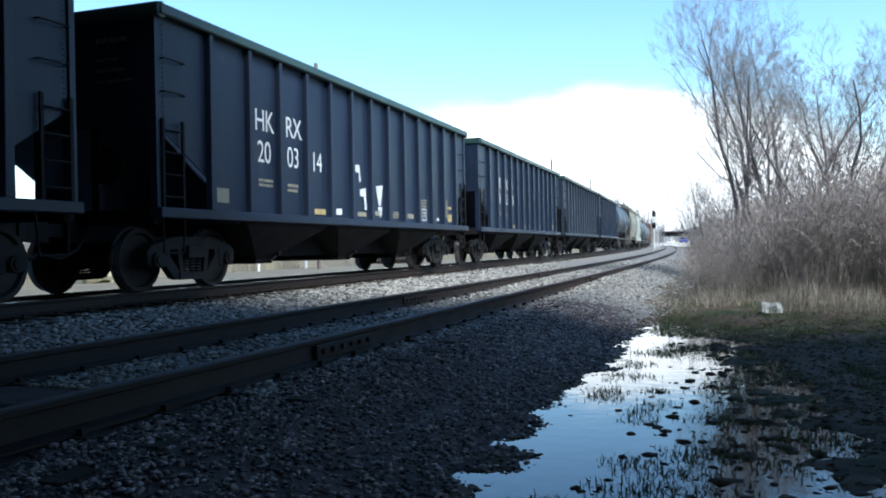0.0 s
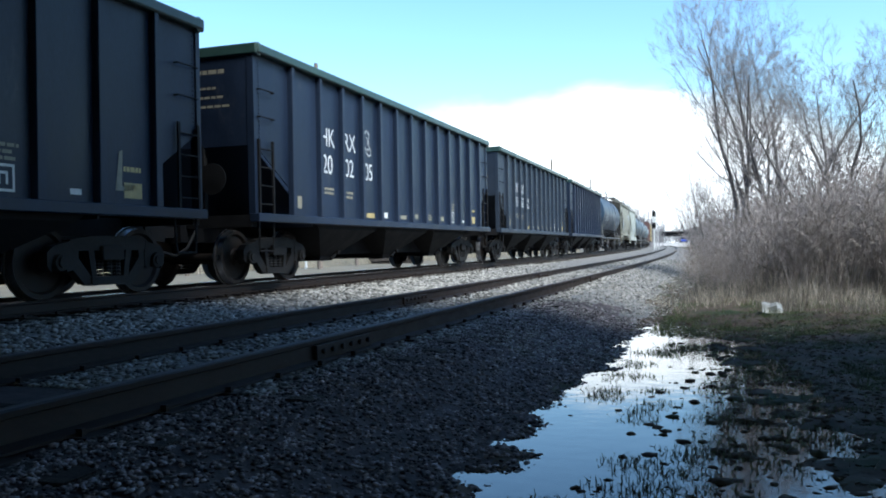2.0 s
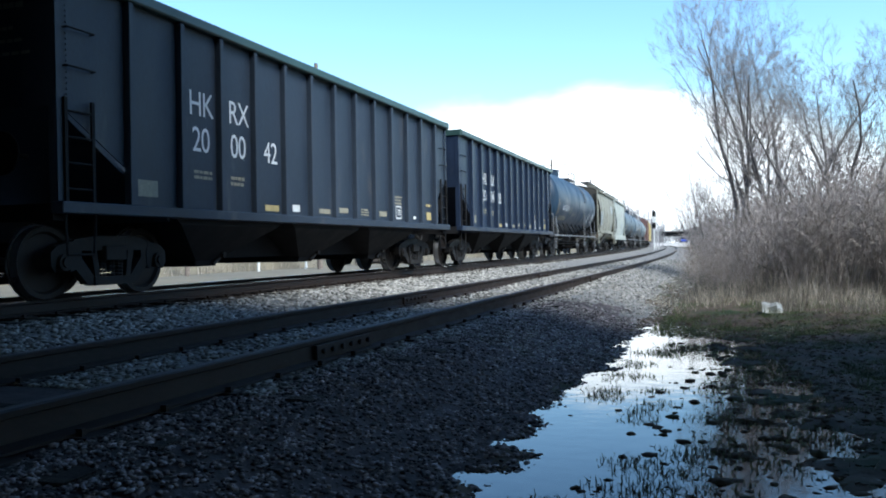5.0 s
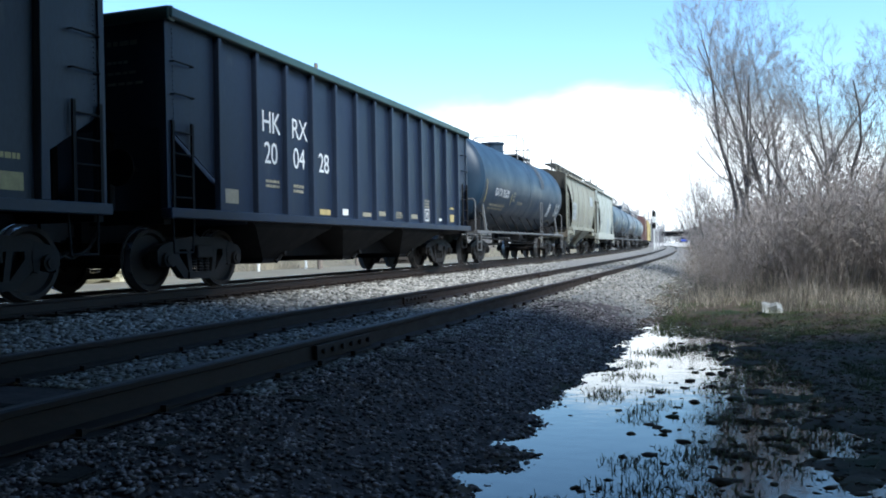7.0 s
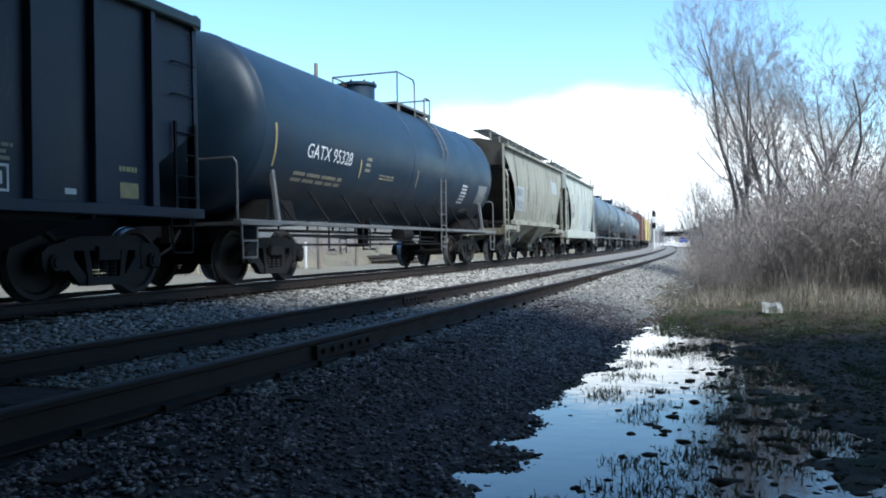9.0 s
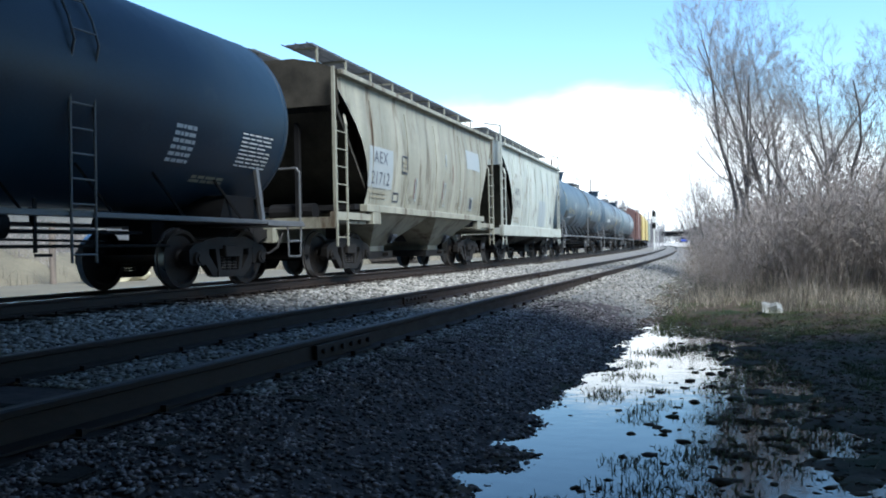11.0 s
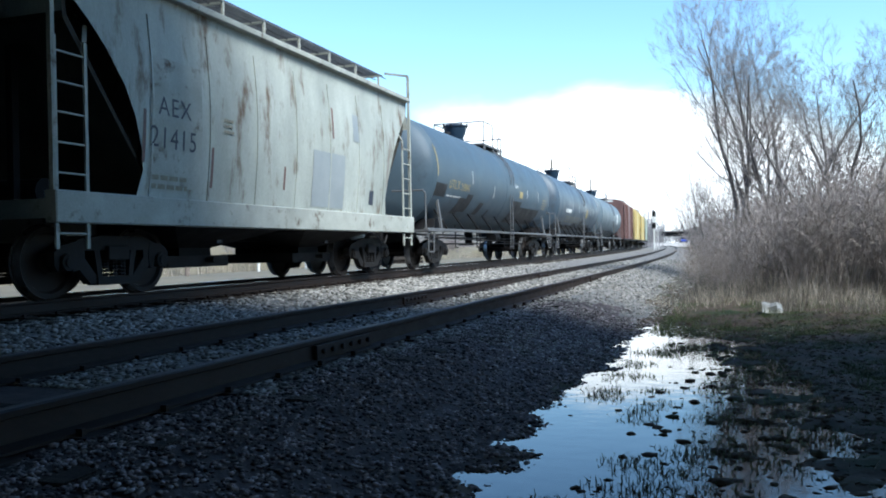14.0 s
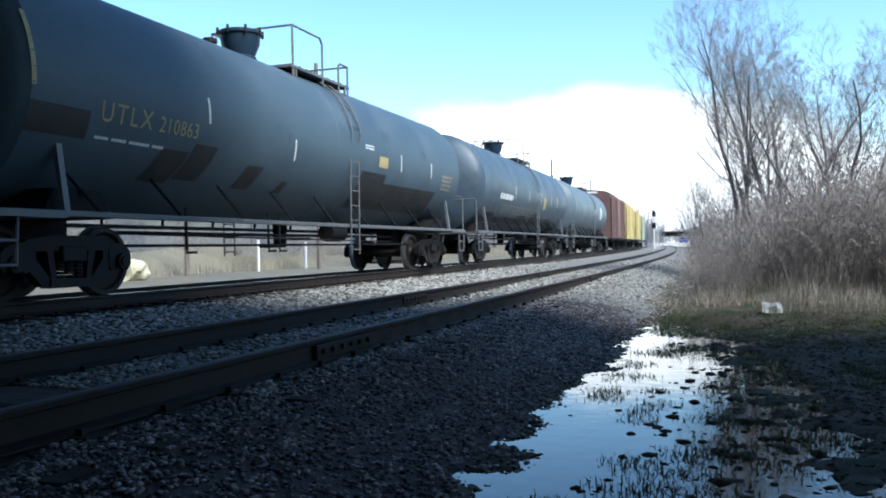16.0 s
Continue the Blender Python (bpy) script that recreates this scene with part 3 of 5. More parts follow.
def bare_tree(label, x, y, height, stems, seed, spread=0.48, levels=5, many=5, tilt=0.18, radius=0.105, first=0.28, face=0.0):
    tree = thing("bare_tree", label, "tree", pose(x, y, rough_height(x, y) - 0.05), "bare trees")
    rnd = random.Random(seed)
    out = [[] for _ in range(levels)]
    for k in range(stems):
        a = face + 6.28 * k / stems + rnd.uniform(-0.35, 0.35)
        t = tilt * rnd.uniform(0.7, 1.2)
        foot = Vector((0.10 * math.cos(a), 0.10 * math.sin(a), 0)) if stems > 1 else Vector((0, 0, 0))
        grow(rnd, foot, Vector((math.cos(a) * t, math.sin(a) * t, 1)), height * rnd.uniform(0.80, 1.0), radius * rnd.uniform(0.75, 1.1), 0, out, levels, spread, 0.14, many, first)
    for nm, br, mt in (("trunk", out[0], M_BARK), ("limb", out[1], M_BARK), ("crown", [b for lv in out[2:] for b in lv], M_TWIG)):
        v, f = branch_tubes(br)
        ob = new(nm, fast_mesh(nm, [tuple(q) for q in v], f, mt))
        ob.parent = tree
    return tree


bare_tree("slender bare tree with upright limbs", -0.08, 25.5, 7.2, 2, 3, 0.46, 5, 5, 0.05, 0.085, 0.26)
bare_tree("bare forked tree with a wide crown", 1.25, 25.0, 6.6, 4, 8, 0.50, 5, 5, 0.24, 0.085, 0.24, 0.2)
bare_tree("bare leaning tree with a wide crown", 2.05, 24.6, 5.6, 2, 14, 0.52, 5, 5, 0.26, 0.075, 0.26, 0.3)
bare_tree("bare tree in the brush", 0.75, 28.5, 7.9, 2, 23, 0.46, 5, 5, 0.10, 0.07, 0.26)
bare_tree("bare tree at the edge of the brush", 2.75, 26.2, 6.3, 3, 31, 0.52, 5, 5, 0.24, 0.07, 0.26)
bare_tree("small bushy bare tree along the line", -1.3, 38.0, 4.6, 5, 37, 0.55, 4, 7, 0.45, 0.045, 0.15)
bare_tree("small bushy bare tree along the line", -2.6, 58.0, 5.0, 5, 41, 0.55, 4, 7, 0.45, 0.045, 0.15)


def shrub(seed, levels=3, stems=7, many=4, radius=0.0048):
    rnd = random.Random(seed)
    out = [[] for _ in range(levels)]
    for k in range(stems):
        a, t = rnd.uniform(0, 6.28), abs(rnd.gauss(0, 0.45))
        grow(rnd, Vector((rnd.gauss(0, 0.15), rnd.gauss(0, 0.15), 0)), Vector((math.cos(a) * t, math.sin(a) * t, 1)), rnd.uniform(0.65, 1.0), radius, 0, out, levels, 0.5, 0.08, many)
    v, f = branch_tubes([b for lv in out for b in lv])
    return np.array([tuple(q) for q in v]), np.array(f)


def brush(name, n, rule, seed, size0, size1, label, material=M_TWIG):
    g = np.random.default_rng(seed)
    kinds = [shrub(seed * 10 + k) for k in range(4)]
    vs, fs, base = [], [], 0
    for i in range(n):
        x, y, k = rule(g)
        h = g.uniform(size0, size1) * k
        v, f = kinds[i % 4]
        a = g.uniform(0, 6.28)
        c, s = math.cos(a), math.sin(a)
        w = np.stack([(v[:, 0] * c - v[:, 1] * s) * h * 0.9, (v[:, 0] * s + v[:, 1] * c) * h * 0.9, v[:, 2] * h], 1)
        w += np.array([x, y, float(ground_height(np.float64(x), np.float64(y))) - 0.03])
        vs.append(w)
        fs.append(f + base)
        base += len(v)
    return stuff(name, np.concatenate(vs), np.concatenate(fs), material, label, "shrub")


def near_brush(g):
    y = g.uniform(15.5, 27)
    lat = -0.6 + 9.0 * g.uniform(0, 1) ** 1.0
    return lat - y * y / 2 / R, y, 0.35 + 0.40 * min((lat + 0.9) / 2.0, 1.0) + 0.06 * max(lat - 1.1, 0)


def far_brush(g):
    y = 27 + 75 * g.uniform(0, 1)
    lat = -1.0 + 10.0 * g.uniform(0, 1) ** 1.2
    return lat - y * y / 2 / R, y, 0.45 + 0.55 * min((lat + 1.2) / 2.2, 1.0)


brush("brush", 215, near_brush, 5, 1.3, 3.1, "dense leafless grey-brown brush under the trees")
brush("brush", 60, far_brush, 6, 2.2, 4.2, "leafless brush running along the line into the distance")


# ---------------------------------------------------------------- the train
TRUCK_WB = 0.89


def wheel_set():
    bm = bmesh.new()
    for side in (-1, 1):
        x = side * 0.75
        prof = [(-0.07, 0.06), (-0.07, 0.12), (-0.03, 0.15), (-0.02, 0.36), (-0.065, 0.39), (-0.065, 0.452), (0.04, 0.459), (0.045, 0.485), (0.075, 0.485), (0.08, 0.39), (0.02, 0.36), (0.015, 0.15), (0.08, 0.12), (0.08, 0.06)]
        lathe(bm, [(x - side * u, r) for u, r in prof], "x", 30)
    rod(bm, (-1.12, 0, 0), (1.12, 0, 0), 0.075, 10)
    me = mesh_of("wheel_set", bm, M_WHEEL, True)
    me.materials.append(M_TREAD)
    for p in me.polygons:
        c = p.center
        if math.hypot(c.y, c.z) > 0.445 and abs(p.normal.x) < 0.5:
            p.material_index = 1
    return me


def side_frame(side):
    bm = bmesh.new()
    x0, x1 = side * 0.94, side * 1.08
    a, b = min(x0, x1), max(x0, x1)
    for k in (-1, 1):
        prism(bm, [(k * y, z) for y, z in ((0.70, 0.72), (0.98, 0.66), (1.08, 0.58), (1.08, 0.42), (1.02, 0.34), (0.99, 0.46), (0.79, 0.46), (0.76, 0.34), (0.68, 0.36), (0.66, 0.56))], a, b)
        prism(bm, [(k * y, z) for y, z in ((0.70, 0.60), (0.72, 0.42), (0.46, 0.17), (0.30, 0.17), (0.34, 0.26), (0.56, 0.50), (0.56, 0.60))], a + 0.01, b - 0.01)
        prism(bm, [(k * y, z) for y, z in ((0.30, 0.62), (0.40, 0.62), (0.33, 0.24), (0.24, 0.24))], a + 0.005, b - 0.005)
        rod(bm, (x1 - side * 0.06, k * TRUCK_WB, 0.457), (x1 + side * 0.05, k * TRUCK_WB, 0.457), 0.105, 14)
        rod(bm, (x1 + side * 0.05, k * TRUCK_WB, 0.457), (x1 + side * 0.075, k * TRUCK_WB, 0.457), 0.065, 12)
    prism(bm, [(-0.74, 0.60), (-0.70, 0.74), (-0.3, 0.79), (0.3, 0.79), (0.70, 0.74), (0.74, 0.60)], a + 0.003, b - 0.003)
    prism(bm, [(-0.36, 0.15), (-0.36, 0.26), (0.36, 0.26), (0.36, 0.15)], a - 0.02, b + 0.02)
    return bm


def truck_springs():
    bm = bmesh.new()
    for side in (-1, 1):
        for y in (-0.16, 0.0, 0.16):
            for i in range(5):
                lathe(bm, [(0.265 + i * 0.045, 0.06), (0.285 + i * 0.045, 0.075), (0.305 + i * 0.045, 0.06)], "z", 8, (side * 1.01, y, 0))
    return bm


def bolster():
    bm = bmesh.new()
    box(bm, -1.14, 1.14, -0.2, 0.2, 0.47, 0.66)
    box(bm, -0.5, 0.5, -0.28, 0.28, 0.5, 0.8)
    box(bm, -0.9, 0.9, -0.62, -0.5, 0.34, 0.46)
    box(bm, -0.9, 0.9, 0.5, 0.62, 0.34, 0.46)
    return bm


def make_truck(parent, y):
    """A two-axle truck under a car, its middle at y."""
    t = part("truck", bolster(), M_TRUCK, parent, "grimy cast steel truck", at=pose(0, y, 0), bevel=0.012)
    for side in (-1, 1):
        part("side_frame", side_frame(side), M_TRUCK, t)
    part("spring", truck_springs(), M_TRUCK, t)
    for k in (-1, 1):
        w = new("wheel_set", WHEELS)
        w.parent = t
        w.matrix_basis = pose(0, k * TRUCK_WB, 0.457)
        tagged(w, "rusty wheels with bright worn treads")
    return t


def coupler(parent, y, way):
    bm = bmesh.new()
    box(bm, -0.08, 0.08, min(y, y + way * 0.55), max(y, y + way * 0.55), 0.80, 0.98)
    prism(bm, [(y + way * 0.5, 0.72), (y + way * 0.82, 0.76), (y + way * 0.86, 1.0), (y + way * 0.5, 1.04)], -0.16, 0.12)
    pipe(bm, [(0.35, y, 0.9), (0.36, y + way * 0.25, 0.62), (0.3, y + way * 0.5, 0.50), (0.2, y + way * 0.75, 0.58)], 0.025)
    part("coupler", bm, M_TRUCK, parent)


def ladder(parent, y0, y1, z0, z1, x, n, material=M_BLACK_DULL, lean=0.0):
    bm = bmesh.new()
    for y in (y0, y1):
        bar(bm, (x - lean, y, z1), (x, y, z0), 0.03, 0.05)
    for i in range(n):
        k = (i + 0.5) / n
        xx = x - lean * k
        rod(bm, (xx, y0, z0 + (z1 - z0) * k), (xx, y1, z0 + (z1 - z0) * k), 0.014)
    return part("ladder", bm, material, parent)


def grab(parent, y0, y1, z, x, material=M_BLACK_DULL):
    bm = bmesh.new()
    pipe(bm, [(x, y0, z), (x + 0.07, y0, z), (x + 0.07, y1, z), (x, y1, z)], 0.012)
    part("grab_iron", bm, material, parent)


WHEELS = wheel_set()
HOPPER_L = 14.0
POSTS = [-5.8] + [-4.73 + 0.968 * k for k in range(11)] + [6.0]


def open_hopper(paint=M_BLACK, label="black coal hopper car rolling on the main track"):
    """A triple-bay open coal hopper, without its numbers."""
    car = thing("open_hopper_car", label, "freight car", group="coal hopper cars")
    h = HOPPER_L / 2
    for side in (-1, 1):
        a, b = sorted((side * 1.47, side * 1.49))
        bm = bmesh.new()
        prism(bm, [(-h, 3.8), (-h, 2.32), (-5.8, 1.62), (-5.8, 1.1), (5.95, 1.1), (5.95, 1.62), (h, 2.32), (h, 3.8)], a, b)
        part("side_sheet", bm, paint, car)
        bm = bmesh.new()
        box(bm, *sorted((side * 1.44, side * 1.63)), -h - 0.02, h + 0.02, 3.77, 3.92)
        part("top_chord", bm, M_TRIM, car, "dark green-black top chord", bevel=0.02)
        bm = bmesh.new()
        box(bm, *sorted((side * 1.42, side * 1.60)), -h - 0.05, h + 0.05, 1.03, 1.17)
        part("side_sill", bm, paint, car, bevel=0.012)
        rib = bmesh.new()
        prism(rib, [(-0.07, 1.17), (-0.045, 3.77), (0.045, 3.77), (0.07, 1.17)], *sorted((side * 1.485, side * 1.59)))
        rib = mesh_of("side_post", rib, paint, bevel=0.008)
        for y in POSTS:
            p = new("side_post", rib)
            p.parent = car
            p.matrix_basis = pose(0, y, 0)
        for k in (-1, 1):
            bm = bmesh.new()
            box(bm, *sorted((side * 1.40, side * 1.52)), *sorted((k * (h - 0.06), k * (h + 0.03))), 1.1, 3.78)
            for i in range(20):
                rod(bm, (side * 1.51, k * (h - 0.14), 2.42 + i * 0.065), (side * 1.525, k * (h - 0.14), 2.42 + i * 0.065), 0.014)
            part("corner_post", bm, paint, car)
        for k in (-1, 1):
            ladder(car, k * (h - 0.52), k * (h - 0.08), 1.17, 2.38, side * 1.54, 4)
            for z in (2.75, 3.2):
                grab(car, k * (h - 0.55), k * (h - 0.1), z, side * 1.5)
            bm = bmesh.new()
            pipe(bm, [(side * 1.5, k * (h - 0.6), 1.1), (side * 1.5, k * (h - 0.55), 0.55), (side * 1.5, k * (h - 0.12), 0.55), (side * 1.5, k * (h - 0.1), 1.1)], 0.016)
            part("stirrup", bm, M_BLACK_DULL, car)
    for k in (-1, 1):
        bm = bmesh.new()
        prism(bm, [(k * h, 3.82), (k * h, 2.3), (k * 4.95, 1.05), (k * 4.95, 0.98), (k * (h + 0.02), 2.28), (k * (h + 0.02), 3.82)], -1.47, 1.47)
        part("end_sheet", bm, paint, car)
        bm = bmesh.new()
        box(bm, -1.6, 1.6, *sorted((k * (h - 0.02), k * (h + 0.06))), 3.75, 3.93)
        part("end_chord", bm, M_TRIM, car, bevel=0.02)
        for x in (-1.62, 1.62):
            bm = bmesh.new()
            lathe(bm, [(-0.05, 0.02), (-0.03, 0.11), (0.03, 0.11), (0.05, 0.02)], "x", 14, (x * 0.96, k * (h - 0.05), 3.84))
            part("corner_cap", bm, M_TRIM, car)
        bm = bmesh.new()
        for x in (-0.5, 0.5):
            bar(bm, (x, k * (h - 0.02), 1.1), (x, k * (h - 0.02), 2.3), 0.12, 0.1)
        box(bm, -1.45, 1.45, *sorted((k * (h - 0.12), k * (h + 0.04))), 0.95, 1.15)
        box(bm, -0.2, 0.2, *sorted((k * (h - 1.6), k * (h + 0.2))), 0.72, 1.05)
        part("end_frame", bm, M_BLACK_DULL, car)
        bm = bmesh.new()
        if k < 0:
            lathe(bm, [(0, 0.04), (0.01, 0.26), (0.03, 0.26), (0.04, 0.04)], "y", 20, (0.75, -h - 0.1, 1.75))
            rod(bm, (0.75, -h - 0.05, 1.75), (0.75, -h + 0.3, 1.75), 0.03)
            part("brake_wheel", bm, M_BLACK_DULL, car)
        else:
            rod(bm, (0.6, h - 0.9, 1.38), (-0.3, h - 0.9, 1.38), 0.16, 14)
            part("air_reservoir", bm, M_BLACK_DULL, car, smooth=True)
        coupler(car, k * h, k)
        make_truck(car, k * 5.62)
    bm = bmesh.new()
    box(bm, -0.18, 0.18, -h, h, 0.78, 1.08)
    part("centre_sill", bm, M_BLACK_DULL, car)
    for y in (-3.3, 0.0, 3.3):
        bm = bmesh.new()
        top, low = 1.62, 0.28
        sec = []
        for z, wy, wx in ((1.12, top, 1.46), (0.95, top * 0.83, 1.44), (0.42, low, 0.92), (0.33, low, 0.90)):
            sec.append([(-wx, y - wy, z), (wx, y - wy, z), (wx, y + wy, z), (-wx, y + wy, z)])
        loft(bm, sec)
        bay = part("hopper_bay", bm, M_BLACK_DULL, car)
        for side in (-1, 1):
            bm = bmesh.new()
            bar(bm, (side * 0.95, y + 0.12, 0.36), (side * 1.02, y + 0.42, 0.58), 0.06, 0.05)
            rod(bm, (side * 0.85, y + 0.3, 0.5), (side * 1.06, y + 0.3, 0.5), 0.05)
            part("door_latch", bm, M_TRUCK, bay)
    for a in (-1.65, 1.65):
        bm = bmesh.new()
        prism(bm, [(a - 1.42, 0.45), (a - 0.5, 1.1), (a + 0.5, 1.1), (a + 1.42, 0.45)], -0.7, 0.7)
        part("cross_ridge", bm, M_BLACK_DULL, car)
    return car


def number_hopper(car, a, b, c, shift=0.0):
    """The white numbers and small plates on a hopper's side."""
    rnd = random.Random(a + b + c)
    x, f = 1.497, shift - HOPPER_L / 2
    for text, at, z in (("HK", 2.53, 2.54), ("RX", 3.54, 2.54), (a, 2.58, 2.02), (b, 3.56, 2.02), (c, 4.54, 2.02)):
        part("number", on_side(letters(text, 0.37, 0.90, 0.95), f + at, z, x), M_LETTER, car, "white stencilled number")
    for at, z, w, h, n in ((2.6, 1.62, 0.45, 0.16, 2), (3.55, 1.58, 0.4, 0.18, 2), (10.25, 1.58, 0.5, 0.22, 3), (8.4, 1.26, 0.42, 0.16, 3)):
        part("stencil", on_side(lines_of_writing(w, h, n), f + at, z, x), M_FAINT, car, "faded small stencilled writing")
    for at, z, w, h, mtl in ((1.35, 1.30, 0.40, 0.22, M_FAINT), (4.55, 1.22, 0.45, 0.10, M_GOLD), (5.5, 1.24, 0.26, 0.12, M_PLATE), (6.5, 1.24, 0.45, 0.09, M_FAINT), (7.4, 1.28, 0.4, 0.10, M_FAINT),
                             (9.35, 1.27, 0.42, 0.11, M_FAINT), (11.45, 1.26, 0.18, 0.07, M_PLATE), (12.4, 1.26, 0.34, 0.2, M_GOLD if a != "x" else M_PLATE)):
        at += rnd.uniform(-0.04, 0.04)
        part("decal", on_side(flat(w, h), f + at, z, x), mtl, car)
    sq = bmesh.new()
    for x0, y0, w, h in ((0, 0, 0.34, 0.03), (0, 0.27, 0.34, 0.03), (0, 0.03, 0.03, 0.24), (0.31, 0.03, 0.03, 0.24), (0.12, 0.08, 0.03, 0.14), (0.15, 0.19, 0.1, 0.03), (0.22, 0.08, 0.03, 0.11)):
        vs = [sq.verts.new(p) for p in ((x0, y0, 0), (x0 + w, y0, 0), (x0 + w, y0 + h, 0), (x0, y0 + h, 0))]
        sq.faces.new(vs)
    part("decal", on_side(sq, f + 10.35, 1.24, x), M_PLATE, car, "white framed square mark")
    # yellow end stripes and end-sheet writing
    part("stencil", on_side(lines_of_writing(0.35, 0.12, 1), f + 12.4, 1.6, x), M_GOLD, car)
    for z, w, mtl in ((3.45, 0.55, M_FAINT), (3.2, 0.4, M_FAINT), (3.05, 0.5, M_FAINT), (2.9, 0.6, M_FAINT)):
        bm = lines_of_writing(w, 0.12 if z > 3.4 else 0.07, 1)
        for v in bm.verts:
            v.co = Vector((0.55 + v.co.x, f - 0.026, z + v.co.y))
        part("end_stencil", bm, mtl, car)


def tank_car(name, label, length, r, zc, paint, grey_end=False, manway_at=0.0, ladder_at=0.7, drum=False):
    """A tank car: shell with dished heads, sills, walks, dome and rails. Length over the end sills."""
    car = thing(name, label, "tank car", group="tank cars")
    h = length / 2
    e = h - 0.55
    bm = bmesh.new()
    prof = [(-e - 0.40 + 0.0, 0.02)]
    for i in range(1, 9):
        a = i / 8 * math.pi / 2
        prof.append((-e + 0.15 - 0.55 * math.cos(a), r * (0.02 + 0.98 * math.sin(a))))
    prof += [(-e + 0.155, r + 0.006), (-e + 0.21, r + 0.006), (-e + 0.215, r)]
    for k in (0.0,):
        y = k * length
        prof += [(y - 0.02, r), (y - 0.015, r + 0.005), (y + 0.015, r + 0.005), (y + 0.02, r)]
    full = prof + [(-y, q) for y, q in reversed(prof[:12])]
    lathe(bm, full, "y", 56, (0, 0, zc))
    part("tank_shell", bm, paint, car, smooth=True)
    for side in (-1, 1):
        bm = bmesh.new()
        box(bm, *sorted((side * 1.36, side * 1.48)), -h, h, 1.0, 1.07)
        part("side_rail", bm, M_SILL, car, "grey running rail along the car", bevel=0.008)
        bm = bmesh.new()
        for i in range(9):
            y = -h + 1.9 + (length - 3.8) * i / 8
            bar(bm, (side * 1.42, y, 1.04), (side * 1.12, y - 0.35, zc - math.sqrt(max(r * r - 1.12 ** 2, 0)) + 0.03), 0.05, 0.03)
        part("strut", bm, M_BLACK_DULL, car)
        for k in (-1, 1):
            bm = bmesh.new()
            box(bm, *sorted((side * 0.2, side * 1.5)), *sorted((k * (h - 1.25), k * h)), 0.98, 1.03)
            part("end_platform", bm, M_SILL, car)
            bm = bmesh.new()
            pipe(bm, [(side * 1.42, k * (h - 0.02), 1.05), (side * 1.42, k * (h - 0.02), 1.95), (side * 1.36, k * (h - 0.02), 2.04), (side * 0.5, k * (h - 0.02), 2.04)], 0.022)
            part("hand_rail", bm, M_SILL, car)
            bm = bmesh.new()
            bar(bm, (side * 1.42, k * (h - 1.3), 1.05), (side * 1.3, k * (h - 1.3), zc - 0.75), 0.09, 0.06)
            part("bolster_post", bm, M_SILL, car)
            bm = bmesh.new()
            pipe(bm, [(side * 1.46, k * (h - 0.55), 1.0), (side * 1.46, k * (h - 0.52), 0.45), (side * 1.46, k * (h - 0.1), 0.45), (side * 1.46, k * (h - 0.07), 1.0)], 0.018)
            pipe(bm, [(side * 1.46, k * (h - 0.53), 0.72), (side * 1.46, k * (h - 0.1), 0.72)], 0.018)
            part("stirrup", bm, M_SILL, car)
        # ladder up the shell at the middle
        bm = bmesh.new()
        for y in (ladder_at - 0.2, ladder_at + 0.2):
            pts = [(side * 1.5, y, 0.45), (side * 1.52, y, zc)]
            for i in range(1, 7):
                a = i / 6 * 1.15
                pts.append((side * (r + 0.06) * math.cos(a), y, zc + (r + 0.06) * math.sin(a)))
            pipe(bm, pts, 0.018)
        for i in range(8):
            z = 0.55 + i * 0.3
            rod(bm, (side * 1.51, ladder_at - 0.2, z), (side * 1.51, ladder_at + 0.2, z), 0.013)
        for i in range(4):
            a = (i + 1) / 4 * 1.1
            x, z = side * (r + 0.06) * math.cos(a), zc + (r + 0.06) * math.sin(a)
            rod(bm, (x, ladder_at - 0.2, z), (x, ladder_at + 0.2, z), 0.013)
        part("ladder", bm, M_SILL, car)
    for k in (-1, 1):
        bm = bmesh.new()
        box(bm, -0.22, 0.22, *sorted((k * (h - 2.6), k * (h + 0.1))), 0.72, 1.05)
        prism(bm, [(k * (h - 2.3), 1.0), (k * (h - 2.1), zc - r + 0.25), (k * (h - 1.3), zc - r + 0.25), (k * (h - 1.1), 1.0)], -1.25, 1.25)
        part("stub_sill", bm, M_BLACK_DULL, car)
        coupler(car, k * h, k)
        make_truck(car, k * (h - 1.75))
    # brake gear under the middle
    bm = bmesh.new()
    rod(bm, (0.75, -1.2, 0.78), (0.75, 0.2, 0.78), 0.03)
    rod(bm, (0.85, -h + 3, 0.66), (0.85, h - 3, 0.66), 0.022)
    rod(bm, (0.35, -h + 3, 0.86), (0.35, h - 3, 0.86), 0.03)
    rod(bm, (0.95, -h + 3.2, 0.82), (0.95, h - 4.5, 0.72), 0.015)
    for y in (-h + 4.4, -1.6, -1.2, 2.2):
        bar(bm, (0.85, y, 1.25), (0.85, y, 0.58), 0.02, 0.05)
        bar(bm, (0.85, y, 0.55), (0.85, y + 0.25, 0.55), 0.04, 0.04)
    part("brake_rigging", bm, M_BLACK_DULL, car)
    bm = bmesh.new()
    rod(bm, (0.6, 1.2, 0.92), (0.6, 1.9, 0.92), 0.19, 16)
    part("air_reservoir", bm, M_BLACK_DULL, car, smooth=True)
    bm = bmesh.new()
    lathe(bm, [(0.66, 0.05), (0.68, 0.13), (1.2, 0.16), (1.35, 0.3)], "z", 16, (0, 0.3, 0))
    box(bm, -0.25, 0.25, -0.1, 0.1, 0.62, 0.7)
    part("bottom_outlet", bm, M_BLACK_DULL, car)
    # dome, valves, platform and rails on top
    t = zc + r
    bm = bmesh.new()
    m = manway_at
